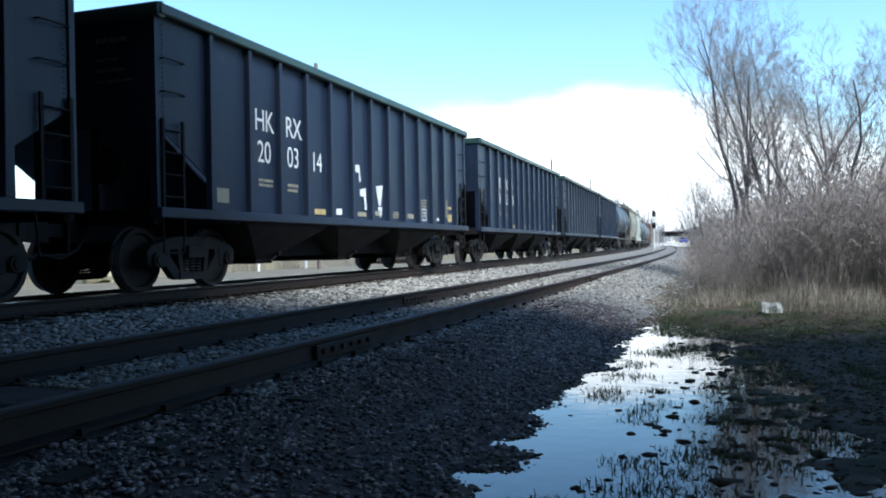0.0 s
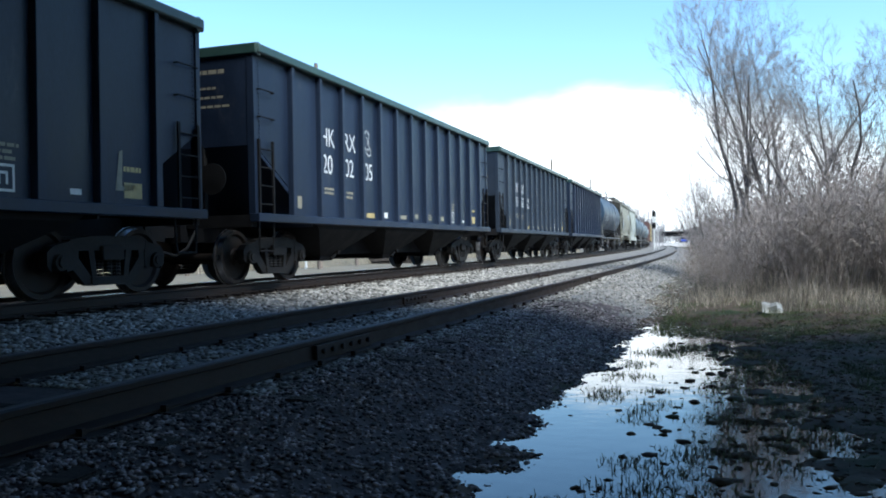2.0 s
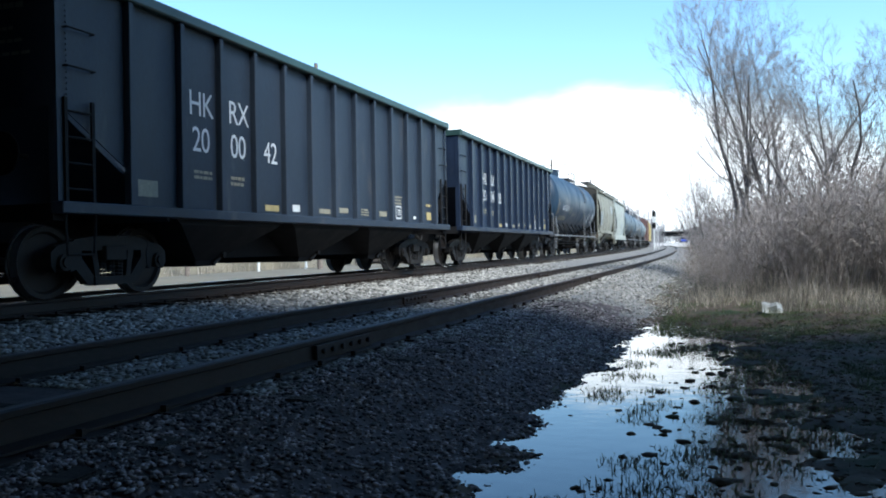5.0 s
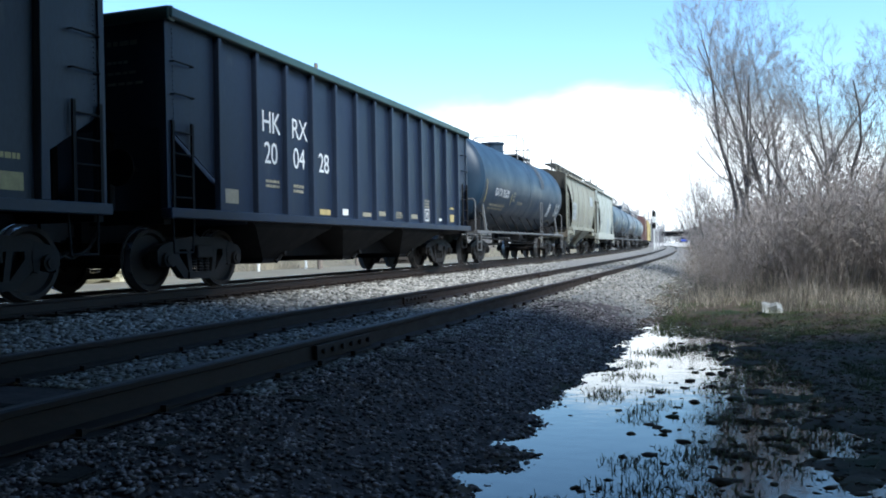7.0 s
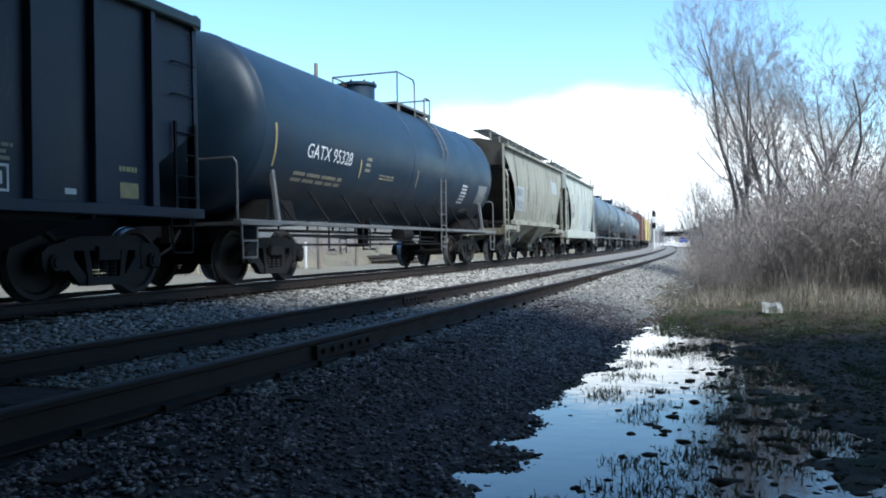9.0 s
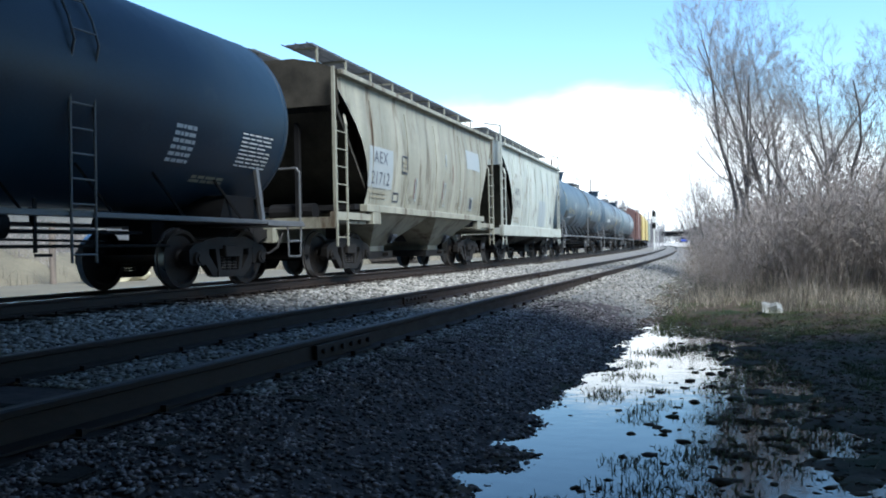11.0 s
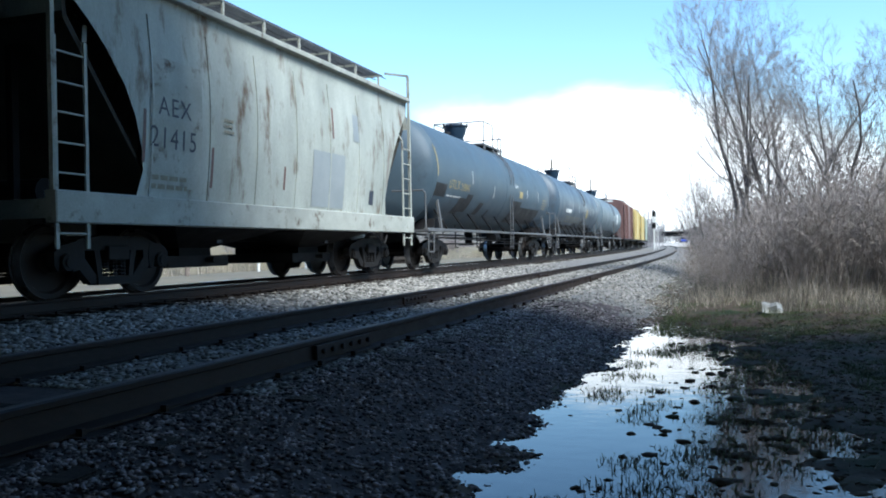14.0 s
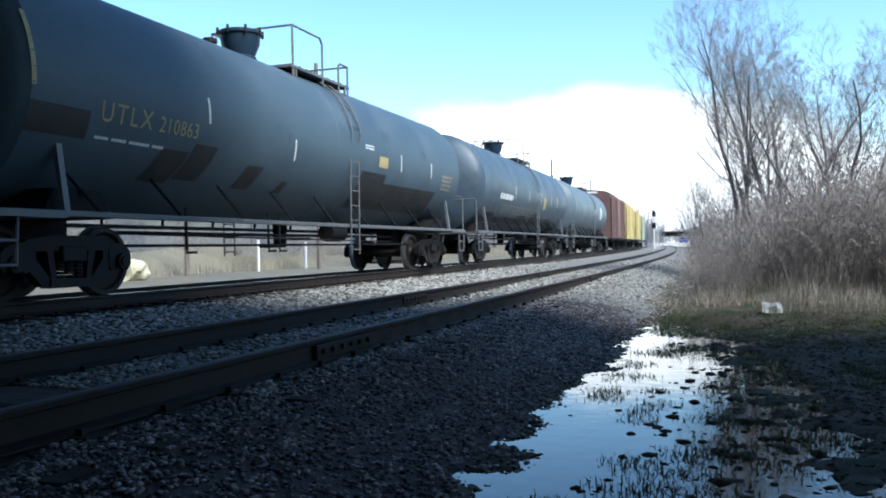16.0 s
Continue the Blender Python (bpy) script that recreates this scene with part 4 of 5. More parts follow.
    if drum:
        lathe(bm, [(t - 0.08, 0.42), (t + 0.30, 0.42), (t + 0.31, 0.47), (t + 0.37, 0.47), (t + 0.39, 0.40), (t + 0.41, 0.1)], "z", 24, (0, m, 0))
    else:
        lathe(bm, [(t - 0.08, 0.30), (t + 0.06, 0.30), (t + 0.08, 0.27), (t + 0.30, 0.36), (t + 0.47, 0.38), (t + 0.49, 0.42), (t + 0.54, 0.42), (t + 0.56, 0.38), (t + 0.58, 0.1)], "z", 22, (0, m, 0))
    dome = part("manway_dome", bm, M_TANK, car, smooth=True)
    bm = bmesh.new()
    lid = t + (0.40 if drum else 0.58)
    for i in range(8):
        a = i * math.pi / 4
        rod(bm, (0.43 * math.cos(a), m + 0.43 * math.sin(a), lid - 0.12), (0.43 * math.cos(a), m + 0.43 * math.sin(a), lid + 0.02), 0.025)
    part("dome_bolt", bm, M_TRUCK, dome)
    bm = bmesh.new()
    lathe(bm, [(t - 0.04, 0.09), (t + 0.1, 0.09), (t + 0.12, 0.13), (t + 0.2, 0.13), (t + 0.22, 0.05)], "z", 12, (0, m - 1.0, 0))
    part("safety_valve", bm, M_TRUCK, car)
    for side in (-1, 1):
        bm = bmesh.new()
        box(bm, *sorted((side * 0.42, side * 0.92)), m + 0.3, m + 2.9, t - 0.12, t - 0.07)
        for i in range(9):
            box(bm, *sorted((side * 0.42, side * 0.92)), m + 0.35 + i * 0.3, m + 0.40 + i * 0.3, t - 0.07, t - 0.05)
        for y in (m + 0.5, m + 2.7):
            bar(bm, (side * 0.9, y, t - 0.1), (side * 0.9, y, t - 0.38), 0.04, 0.04)
        part("top_platform", bm, M_SILL, car)
        bm = bmesh.new()
        z0, z1, x = t - 0.35, t + 0.70, side * 0.9
        pipe(bm, [(x, m + 0.4, z0), (x, m + 0.4, z1), (x, m + 1.55, z1), (x, m + 1.65, z1 - 0.1), (x, m + 1.65, z0)], 0.022)
        part("safety_rail", bm, M_SILL, car)
    bm = bmesh.new()
    rod(bm, (-0.9, m + 0.4, t + 0.70), (0.9, m + 0.4, t + 0.70), 0.022)
    part("safety_rail", bm, M_SILL, car)
    bm = bmesh.new()
    z0, z1 = t - 0.35, t + 0.36
    pipe(bm, [(-0.9, m + 2.85, z0), (-0.9, m + 2.85, z1), (0.9, m + 2.85, z1), (0.9, m + 2.85, z0)], 0.022)
    pipe(bm, [(0.9, m + 2.4, z0), (0.9, m + 2.4, z1 - 0.05), (0.9, m + 2.48, z1), (0.9, m + 2.85, z1)], 0.022)
    part("safety_rail", bm, M_SILL, car)
    return car


def shell_mark(car, bm, y, z, r, zc, material, label="", name="stencil"):
    part(name, on_shell(bm, y, z, r + 0.006, zc), material, car, label)


def roof_profile(eave, peak, sill, bulge):
    """Half a covered hopper's cross-section, from the sill up to the ridge."""
    pts = [(1.46, sill)]
    for i in range(1, 8):
        k = i / 8
        pts.append((1.46 + bulge * math.sin(math.pi * min(k * 1.02, 1)), sill + (eave - sill) * k))
    return pts + [(1.50, eave - 0.06), (1.56, eave), (1.50, eave + 0.06), (1.1, eave + 0.22), (0.55, peak), (0.0, peak + 0.01)]


def covered_hopper(name, label, length, paint, sill_paint, sill_z, eave, bays, panels, bulge):
    """A covered hopper: rounded body, curved end cut-outs, bays, roof walk, ladders. Length over the corner posts."""
    car = thing(name, label, "hopper car", group="covered hopper cars")
    h = length / 2
    peak = eave + 0.34
    z0, z1 = sill_z
    half = roof_profile(eave, peak, z1, bulge)
    ring = half + [(-x, z) for x, z in reversed(half[:-1])]

    def cut(z):
        """How far the body's end lies from the corner at a height: wide below, curving out to the roof."""
        k = min(max((z - z1) / (eave - 0.35 - z1), 0), 1)
        return 1.62 - 1.40 * k ** 2.2 if k > 0.06 else 1.50
    bm = bmesh.new()
    stations = [-1.0 + 2.0 * i / 16 for i in range(17)]
    sections = [[(x, u * (h - cut(z)), z) for x, z in ring] for u in stations]
    loft(bm, sections, False)
    part("body_side", bm, paint, car, smooth=True)
    for k in (-1, 1):
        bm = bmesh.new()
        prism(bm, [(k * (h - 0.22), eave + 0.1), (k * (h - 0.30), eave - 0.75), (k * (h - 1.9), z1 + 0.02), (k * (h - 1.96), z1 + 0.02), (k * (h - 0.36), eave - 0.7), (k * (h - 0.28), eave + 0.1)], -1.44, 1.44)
        # slope sheets coloured dark in place of the shade at the car ends
        part("slope_sheet", bm, M_END_SHADE, car)
        bm = bmesh.new()
        vs = [bm.verts.new((x, k * (h - 0.2), z)) for x, z in ring if z > eave - 0.9]
        bm.faces.new(vs)
        # tan car's front end: its own paint swapped for a painted-in shade colour
        part("end_sheet", bm, M_END_SHADE if paint is M_CREAM and k < 0 else paint, car)
        bm = bmesh.new()
        box(bm, -1.5, 1.5, *sorted((k * (h - 0.10), k * h)), 0.98, 1.2)
        box(bm, -1.45, 1.45, *sorted((k * (h - 1.6), k * (h - 0.1))), 1.08, 1.14)
        box(bm, -0.2, 0.2, *sorted((k * (h - 2.2), k * (h + 0.15))), 0.72, 1.06)
        part("end_frame", bm, sill_paint, car)
        bm = bmesh.new()
        for x in (-0.45, 0.45):
            bar(bm, (x, k * (h - 0.5), 1.1), (x, k * (h - 0.5), eave - 0.9), 0.1, 0.1)
        rod(bm, (0.7, k * (h - 0.75), 1.35), (-0.3, k * (h - 0.75), 1.35), 0.17, 12)
        part("brake_gear", bm, M_BLACK_DULL, car)
        coupler(car, k * h, k)
        make_truck(car, k * (h - 1.55))
        for side in (-1, 1):
            bm = bmesh.new()
            tall = paint is not M_CREAM
            bar(bm, (side * 1.5, k * (h - 0.04), 1.0), (side * 1.5, k * (h - 0.04), eave + (0.62 if tall else 0.08)), 0.06, 0.06)
            if tall:
                bar(bm, (side * 1.5, k * (h - 0.04), eave + 0.62), (side * 0.9, k * (h - 0.04), eave + 0.74), 0.05, 0.05)
            part("corner_post", bm, sill_paint, car)
            ladder(car, k * (h - 0.55), k * (h - 0.06), 0.62, eave - 1.0, side * 1.52, 7, sill_paint)
            bm = bmesh.new()
            bar(bm, (side * 1.52, k * (h - 0.55), eave - 1.0), (side * 1.40, k * (h - 0.7), eave - 0.75), 0.05, 0.03)
            part("ladder_brace", bm, sill_paint, car)
    for side in (-1, 1):
        bm = bmesh.new()
        box(bm, *sorted((side * 1.40, side * 1.58)), -h + (0.0 if z1 - z0 > 0.25 else 1.4), h - (0.0 if z1 - z0 > 0.25 else 1.4), z0, z1)
        part("side_sill", bm, sill_paint, car, bevel=0.015)
        bm = bmesh.new()
        box(bm, *sorted((side * 1.50, side * 1.62)), -h + 0.2, h - 0.2, eave - 0.05, eave + 0.05)
        part("eave_rail", bm, sill_paint, car, bevel=0.012)
        if z1 - z0 < 0.25:
            for k in (-1, 1):
                bm = bmesh.new()
                box(bm, *sorted((side * 1.42, side * 1.57)), *sorted((k * (h - 2.15), k * (h - 1.72))), z0 - 0.25, z1 - 0.02)
                part("jacking_pad", bm, sill_paint, car)
                bm = bmesh.new()
                box(bm, *sorted((side * 1.40, side * 1.52)), *sorted((k * (h - 1.72), k * h)), 1.16, 1.30)
                part("end_sill", bm, sill_paint, car)
        rib = bmesh.new()
        for i in range(panels + 1):
            y = -h + 1.75 + (length - 3.5) * i / panels
            pts = [(side * (x + 0.006), y, z) for x, z in half[:8]]
            for p, q in zip(pts, pts[1:]):
                bar(rib, p, q, 0.035, 0.02)
        part("seam", rib, paint, car)
        bm = bmesh.new()
        x0, x1 = sorted((side * 0.36, side * 0.95))
        zw = peak + 0.30
        n = int(length / 0.09)
        for i in range(n):
            y = -h + 0.25 + (length - 0.5) * i / n
            box(bm, x0, x1, y, y + 0.045, zw - 0.03, zw)
        for x in (x0, x1 - 0.03, (x0 + x1) / 2):
            box(bm, x, x + 0.03, -h + 0.05, h - 0.05, zw - 0.045, zw - 0.032)
        part("roof_walk", bm, M_WALKWAY, car, "galvanised grating walk on posts")
        post = bmesh.new()
        bar(post, (side * 0.93, 0, zw), (side * 0.93, 0, eave + 0.22), 0.035, 0.05)
        bar(post, (side * 0.40, 0, zw - 0.05), (side * 0.93, 0, zw - 0.05), 0.03, 0.04)
        post = mesh_of("walk_post", post, sill_paint)
        for i in range(9):
            p = new("walk_post", post)
            p.parent = car
            p.matrix_basis = pose(0, -h + 0.5 + (length - 1.0) * i / 8, 0)
    for k in range(6):
        bm = bmesh.new()
        y = -h + 1.6 + (length - 3.2) * k / 5
        lathe(bm, [(peak - 0.02, 0.30), (peak + 0.1, 0.30), (peak + 0.12, 0.33), (peak + 0.15, 0.33), (peak + 0.17, 0.1)], "z", 16, (0, y, 0))
        part("roof_hatch", bm, paint, car)
    for y, top in bays:
        bm = bmesh.new()
        sec = []
        for z, wy, wx in ((z0 + 0.12, top, 1.45), (z0 - 0.02, top * 0.95, 1.42), (0.62, 0.42, 0.72), (0.50, 0.42, 0.72)):
            sec.append([(-wx, y - wy, z), (wx, y - wy, z), (wx, y + wy, z), (-wx, y + wy, z)])
        loft(bm, sec)
        bay = part("hopper_bay", bm, paint if paint is M_CREAM else M_BLACK_DULL, car)
        bm = bmesh.new()
        box(bm, -0.8, 0.8, y - 0.8, y + 0.8, 0.32, 0.50)
        rod(bm, (-0.95, y + 0.2, 0.43), (0.95, y + 0.2, 0.43), 0.05)
        part("outlet_gate", bm, M_TRUCK, bay)
        bm = bmesh.new()
        for i in range(4):
            box(bm, 1.06 - 0.05 * i, 1.14 - 0.05 * i, y + 0.02 + 0.06 * i, y + 0.3 + 0.02 * i, 0.84 - 0.05 * i, 0.9 - 0.05 * i)
        part("stencil", bm, M_DARKTEXT, bay)
    bm = bmesh.new()
    box(bm, -0.18, 0.18, -h, h, 0.74, 1.05)
    box(bm, -1.38, 1.38, -h + 1.2, h - 1.2, z0 + 0.05, z0 + 0.16)
    part("centre_sill", bm, M_BLACK_DULL, car)
    return car


def box_car(label, length, paint, height=4.35):
    car = thing("box_car", label, "freight car", group="box cars")
    h = length / 2
    bm = bmesh.new()
    loft(bm, [[(-1.5, y, 1.05), (1.5, y, 1.05), (1.5, y, height), (1.2, y, height + 0.14), (0, y, height + 0.28), (-1.2, y, height + 0.14), (-1.5, y, height)] for y in (-h, h)])
    part("body", bm, paint, car)
    for side in (-1, 1):
        rib = bmesh.new()
        box(rib, *sorted((side * 1.498, side * 1.56)), -0.05, 0.05, 1.1, height)
        rib = mesh_of("side_post", rib, paint)
        for i in range(13):
            y = -h + 0.1 + (length - 0.2) * i / 12
            if abs(y) > 1.5:
                p = new("side_post", rib)
                p.parent = car
                p.matrix_basis = pose(0, y, 0)
        bm = bmesh.new()
        box(bm, *sorted((side * 1.50, side * 1.60)), -1.5, 1.5, 1.15, height - 0.15)
        part("sliding_door", bm, paint, car)
        bm = bmesh.new()
        box(bm, *sorted((side * 1.42, side * 1.58)), -h, h, 0.92, 1.06)
        part("side_sill", bm, M_BLACK_DULL, car)
        for k in (-1, 1):
            ladder(car, k * (h - 0.5), k * (h - 0.06), 1.0, 2.4 if k > 0 else 4.1, side * 1.56, 5)
    for k in (-1, 1):
        bm = bmesh.new()
        for i in range(9):
            box(bm, -1.35, 1.35, *sorted((k * (h - 0.01), k * (h + 0.05))), 1.35 + i * 0.32, 1.45 + i * 0.32)
        part("end_rib", bm, paint, car)
        bm = bmesh.new()
        box(bm, -0.6, 0.6, *sorted((k * (h + 0.005), k * (h + 0.02))), height - 0.02, height + 0.12)
        part("end_plate", bm, M_PLATE, car)
        coupler(car, k * h, k)
        make_truck(car, k * (h - 2.0))
    bm = bmesh.new()
    box(bm, -0.3, 0.3, -h, h, 0.72, 1.06)
    part("centre_sill", bm, M_BLACK_DULL, car)
    return car


CARS = []          # car, place of its middle on the line at the start, half the truck spacing

HOPPER_FRONTS = (-6.1, 9.5, 25.1, 40.72, 56.05)
first = open_hopper()
hoppers = [first] + [open_hopper(M_BLACK_LIGHTER, "lighter blue-black coal hopper car") if k == 3 else copy_thing(first, pose(0, 0, 0)) for k in range(1, 5)]
for car, s, num in zip(hoppers, HOPPER_FRONTS, (("20", "03", "27"), ("20", "03", "14"), ("20", "02", "05"), ("20", "00", "42"), ("20", "04", "28"))):
    number_hopper(car, *num, shift=-0.13 if num[2] == "05" else 0.0)
    CARS.append((car, s + HOPPER_L / 2, 5.62))
# paint scrawled on the second hopper
for at, z, pts in ((6.3, 1.66, ((0.0, 0.62), (0.30, 0.66), (0.36, 0.30), (0.28, 0.30), (0.26, 0.48), (0.05, 0.50))), (6.6, 1.38, ((0.0, 0.42), (0.30, 0.46), (0.34, 0.0), (0.24, 0.0), (0.20, 0.28), (0.02, 0.28))),
                   (7.45, 1.50, ((0.0, 0.42), (0.40, 0.46), (0.26, 0.0), (0.14, 0.0))), (7.53, 1.26, ((0.0, 0.2), (0.26, 0.22), (0.2, 0.0), (0.14, 0.0)))):
    bm = bmesh.new()
    bm.faces.new([bm.verts.new((x, y, 0)) for x, y in pts])
    part("paint_mark", on_side(bm, -7 + at, z, 1.497), M_LETTER, hoppers[1], "white spray-painted mark")
for at, z, pts in ((12.25, 1.35, ((0.0, 0.0), (0.08, 0.5), (0.14, 0.52), (0.12, 0.06), (0.36, 0.10), (0.34, 0.0))),):
    bm = bmesh.new()
    bm.faces.new([bm.verts.new((x, y, 0)) for x, y in pts])
    part("paint_mark", on_side(bm, -7 + at, z, 1.497), M_FAINT, hoppers[1], "grey spray-painted mark")

# a chalk doodle on the third hopper
bm = bmesh.new()
for loop in (((0.02, 0.45), (0.16, 0.58), (0.30, 0.50), (0.26, 0.30), (0.38, 0.14), (0.34, 0.04)), ((0.0, 0.52), (0.05, 0.30), (0.14, 0.10), (0.26, 0.04), (0.36, 0.08)), ((0.14, 0.44), (0.22, 0.40), (0.20, 0.26)), ((0.14, 0.20), (0.24, 0.16), (0.30, 0.20))):
    for (x0, y0), (x1, y1) in zip(loop, loop[1:]):
        d = Vector((y0 - y1, x1 - x0, 0)).normalized() * 0.009
        bm.faces.new([bm.verts.new(Vector(p) + q) for p, q in (((x0, y0, 0), -d), ((x1, y1, 0), -d), ((x1, y1, 0), d), ((x0, y0, 0), d))])
part("paint_mark", on_side(bm, -7 + 4.38, 2.50, 1.497), M_PLATE, hoppers[2], "pale chalk doodle")

# tank car behind the coal hoppers
T1R, T1Z = 1.57, 2.77
tank1 = tank_car("tank_car", "black tank car with white numbers and a railed dome", 15.5, T1R, T1Z, M_TANK, manway_at=0.2, ladder_at=2.3, drum=True)
CARS.append((tank1, 79.05, 6.0))
shell_mark(tank1, letters("GATX 95328", 0.27, 0.95), -5.50, 2.26, T1R, T1Z, M_LETTER, "white stencilled car number")
shell_mark(tank1, lines_of_writing(2.0, 0.26, 2), -5.75, 1.82, T1R, T1Z, M_FAINT, "faded small stencilled writing")
shell_mark(tank1, lines_of_writing(0.28, 0.36, 3), -2.85, 2.2, T1R, T1Z, M_FAINT)
shell_mark(tank1, lines_of_writing(0.9, 0.14, 2), -2.0, 2.1, T1R, T1Z, M_FAINT)
shell_mark(tank1, flat(0.06, 0.75, -0.15, 6), -6.6, 2.0, T1R, T1Z, M_GOLD, "worn gold stripe", "stripe")
shell_mark(tank1, flat(0.05, 0.4, -0.1, 4), -3.05, 2.05, T1R, T1Z, M_GOLD, "", "stripe")
shell_mark(tank1, flat(0.05, 0.45, -0.1, 4), 0.35, 2.05, T1R, T1Z, M_FAINT, "", "stripe")
shell_mark(tank1, lines_of_writing(0.5, 0.62, 6), 4.1, 1.85, T1R, T1Z, M_LETTER)
shell_mark(tank1, lines_of_writing(0.9, 0.6, 9, 0.32), 5.75, 1.92, T1R, T1Z, M_PLATE)
shell_mark(tank1, lines_of_writing(0.9, 0.16, 2, 0.7), 4.9, 1.62, T1R, T1Z, M_FAINT)

# two covered hoppers
COV1 = covered_hopper("covered_hopper_car", "tan covered hopper car streaked with rust and grime", 11.9, M_CREAM, M_CREAM, (1.34, 1.50), 4.06, ((-2.05, 1.75), (2.05, 1.75)), 4, 0.13)
CARS.append((COV1, 94.1, 4.4))
COV2 = covered_hopper("covered_hopper_car", "rust-spotted white covered hopper car with a deep side sill", 11.4, M_WHITE, M_WHITE_SILL, (0.92, 1.30), 4.08, ((-1.9, 1.5), (1.9, 1.5)), 6, 0.10)
CARS.append((COV2, 107.0, 4.15))


def side_plate(car, y, z, w, h, material, bulge, z1, eave, label="", bm=None, name="panel_patch"):
    """A panel or writing laid on the rounded side of a covered hopper."""
    bm = bm or flat(w, h, 0, 6)
    for v in bm.verts:
        zz = z + v.co.y
        k = (zz - z1) / (eave - z1)
        v.co = Vector((1.468 + bulge * math.sin(math.pi * min(max(k, 0) * 1.02, 1)), y + v.co.x, zz))
        if name != "panel_patch":
            v.co.x += 0.006
    part(name, bm, material, car, label)


def c1(*a, **k):
    side_plate(COV1, *a, bulge=0.13, z1=1.5, eave=4.0, **k)


def c2(*a, **k):
    side_plate(COV2, *a, bulge=0.10, z1=1.3, eave=4.0, **k)


c1(-4.4, 1.88, 1.35, 0.88, M_PALEPATCH, label="pale blue lettering panel")
c1(-4.15, 2.42, 0, 0, M_DARKTEXT, label="dark stencilled letters", bm=letters("AEX", 0.27, 1.0, 1.15), name="stencil")
c1(-4.25, 1.96, 0, 0, M_DARKTEXT, label="dark stencilled number", bm=letters("21712", 0.29, 0.95, 1.1), name="stencil")
c1(-4.3, 1.66, 0, 0, M_FAINT, bm=lines_of_writing(0.95, 0.2, 2), name="stencil")
c1(-2.45, 2.35, 0, 0, M_FAINT, bm=lines_of_writing(0.3, 0.3, 3), name="stencil")
c1(2.75, 2.85, 1.35, 0.55, M_PALEPATCH, label="pale repainted panel")
c1(3.15, 1.7, 0.22, 0.26, M_DARKTEXT)
c1(3.6, 1.68, 0, 0, M_FAINT, bm=lines_of_writing(0.5, 0.3, 3), name="stencil")
for y in (-1.9, -1.2, 0.4, 1.9):
    c1(y, 1.65, 0, 0, M_FAINT, bm=lines_of_writing(0.28, 0.22, 3), name="stencil")
for y, z, hh in ((-1.6, 1.75, 0.5), (0.55, 1.75, 0.6), (1.4, 2.3, 0.5)):
    c1(y, z, 0.05, hh, M_BROWN, label="rust streak")

def outline(w, h, t=0.03):
    """A thin frame round a placard, in its own plane."""
    bm = bmesh.new()
    for x0, y0, x1, y1 in ((0, 0, w, t), (0, h - t, w, h), (0, t, t, h - t), (w - t, t, w, h - t)):
        bm.faces.new([bm.verts.new(p) for p in ((x0, y0, 0), (x1, y0, 0), (x1, y1, 0), (x0, y1, 0))])
    return bm


for y, z, w, h, mt in ((-2.5, 2.3, 0.36, 0.42, M_DARKTEXT), (-1.55, 1.7, 0.12, 0.55, M_PALEPATCH), (0.62, 1.66, 0.2, 0.62, M_PALEPATCH), (2.1, 1.66, 0.16, 0.55, M_PALEPATCH), (3.02, 1.64, 0.40, 0.38, M_PALEPATCH), (-2.95, 1.62, 0.34, 0.22, M_DARKTEXT), (0.75, 2.75, 0.1, 0.3, M_PALEPATCH)):
    c1(y, z, 0, 0, mt, bm=outline(w, h), name="placard_frame")

c2(-4.0, 1.45, 1.15, 1.75, M_WHITE_SILL)
c2(-3.85, 2.42, 0, 0, M_DARKTEXT, label="dark stencilled letters", bm=letters("AEX", 0.26, 1.0, 1.15), name="stencil")
c2(-4.0, 1.98, 0, 0, M_DARKTEXT, label="dark stencilled number", bm=letters("21415", 0.29, 0.95, 1.1), name="stencil")
c2(-3.95, 1.42, 0, 0, M_FAINT, bm=lines_of_writing(0.8, 0.24, 2), name="stencil")
c2(-2.3, 2.35, 0, 0, M_FAINT, bm=lines_of_writing(0.28, 0.26, 3), name="stencil")
c2(0.6, 1.36, 1.35, 1.05, M_GREYPATCH, label="blue-grey repainted square")
c2(2.35, 2.75, 0.34, 0.55, M_PALEPATCH)
c2(3.2, 1.5, 0.22, 0.3, M_DARKTEXT)
for y, z, hh in ((-4.15, 1.75, 0.7), (-0.45, 1.6, 0.4), (-2.6, 1.5, 0.6), (1.4, 2.7, 0.6)):
    c2(y, z, 0.06, hh, M_BROWN, label="rust streak")

# three tank cars
T2R, T2Z = 1.55, 2.65
tank2 = tank_car("tank_car", "dull black tank car with dark repainted patches and gold numbers", 16.9, T2R, T2Z, M_TANK_WORN, manway_at=-1.05, ladder_at=0.75)
CARS.append((tank2, 122.5, 6.7))
shell_mark(tank2, letters("UTLX", 0.26, 0.95, 1.25), -6.62, 2.20, T2R, T2Z, M_GOLD, "faded gold car number")
shell_mark(tank2, letters("210863", 0.22, 0.9, 1.1), -5.5, 2.20, T2R, T2Z, M_GOLD, "faded gold car number")
shell_mark(tank2, lines_of_writing(1.5, 0.1, 1, 0.4), -6.65, 1.98, T2R, T2Z, M_PLATE)
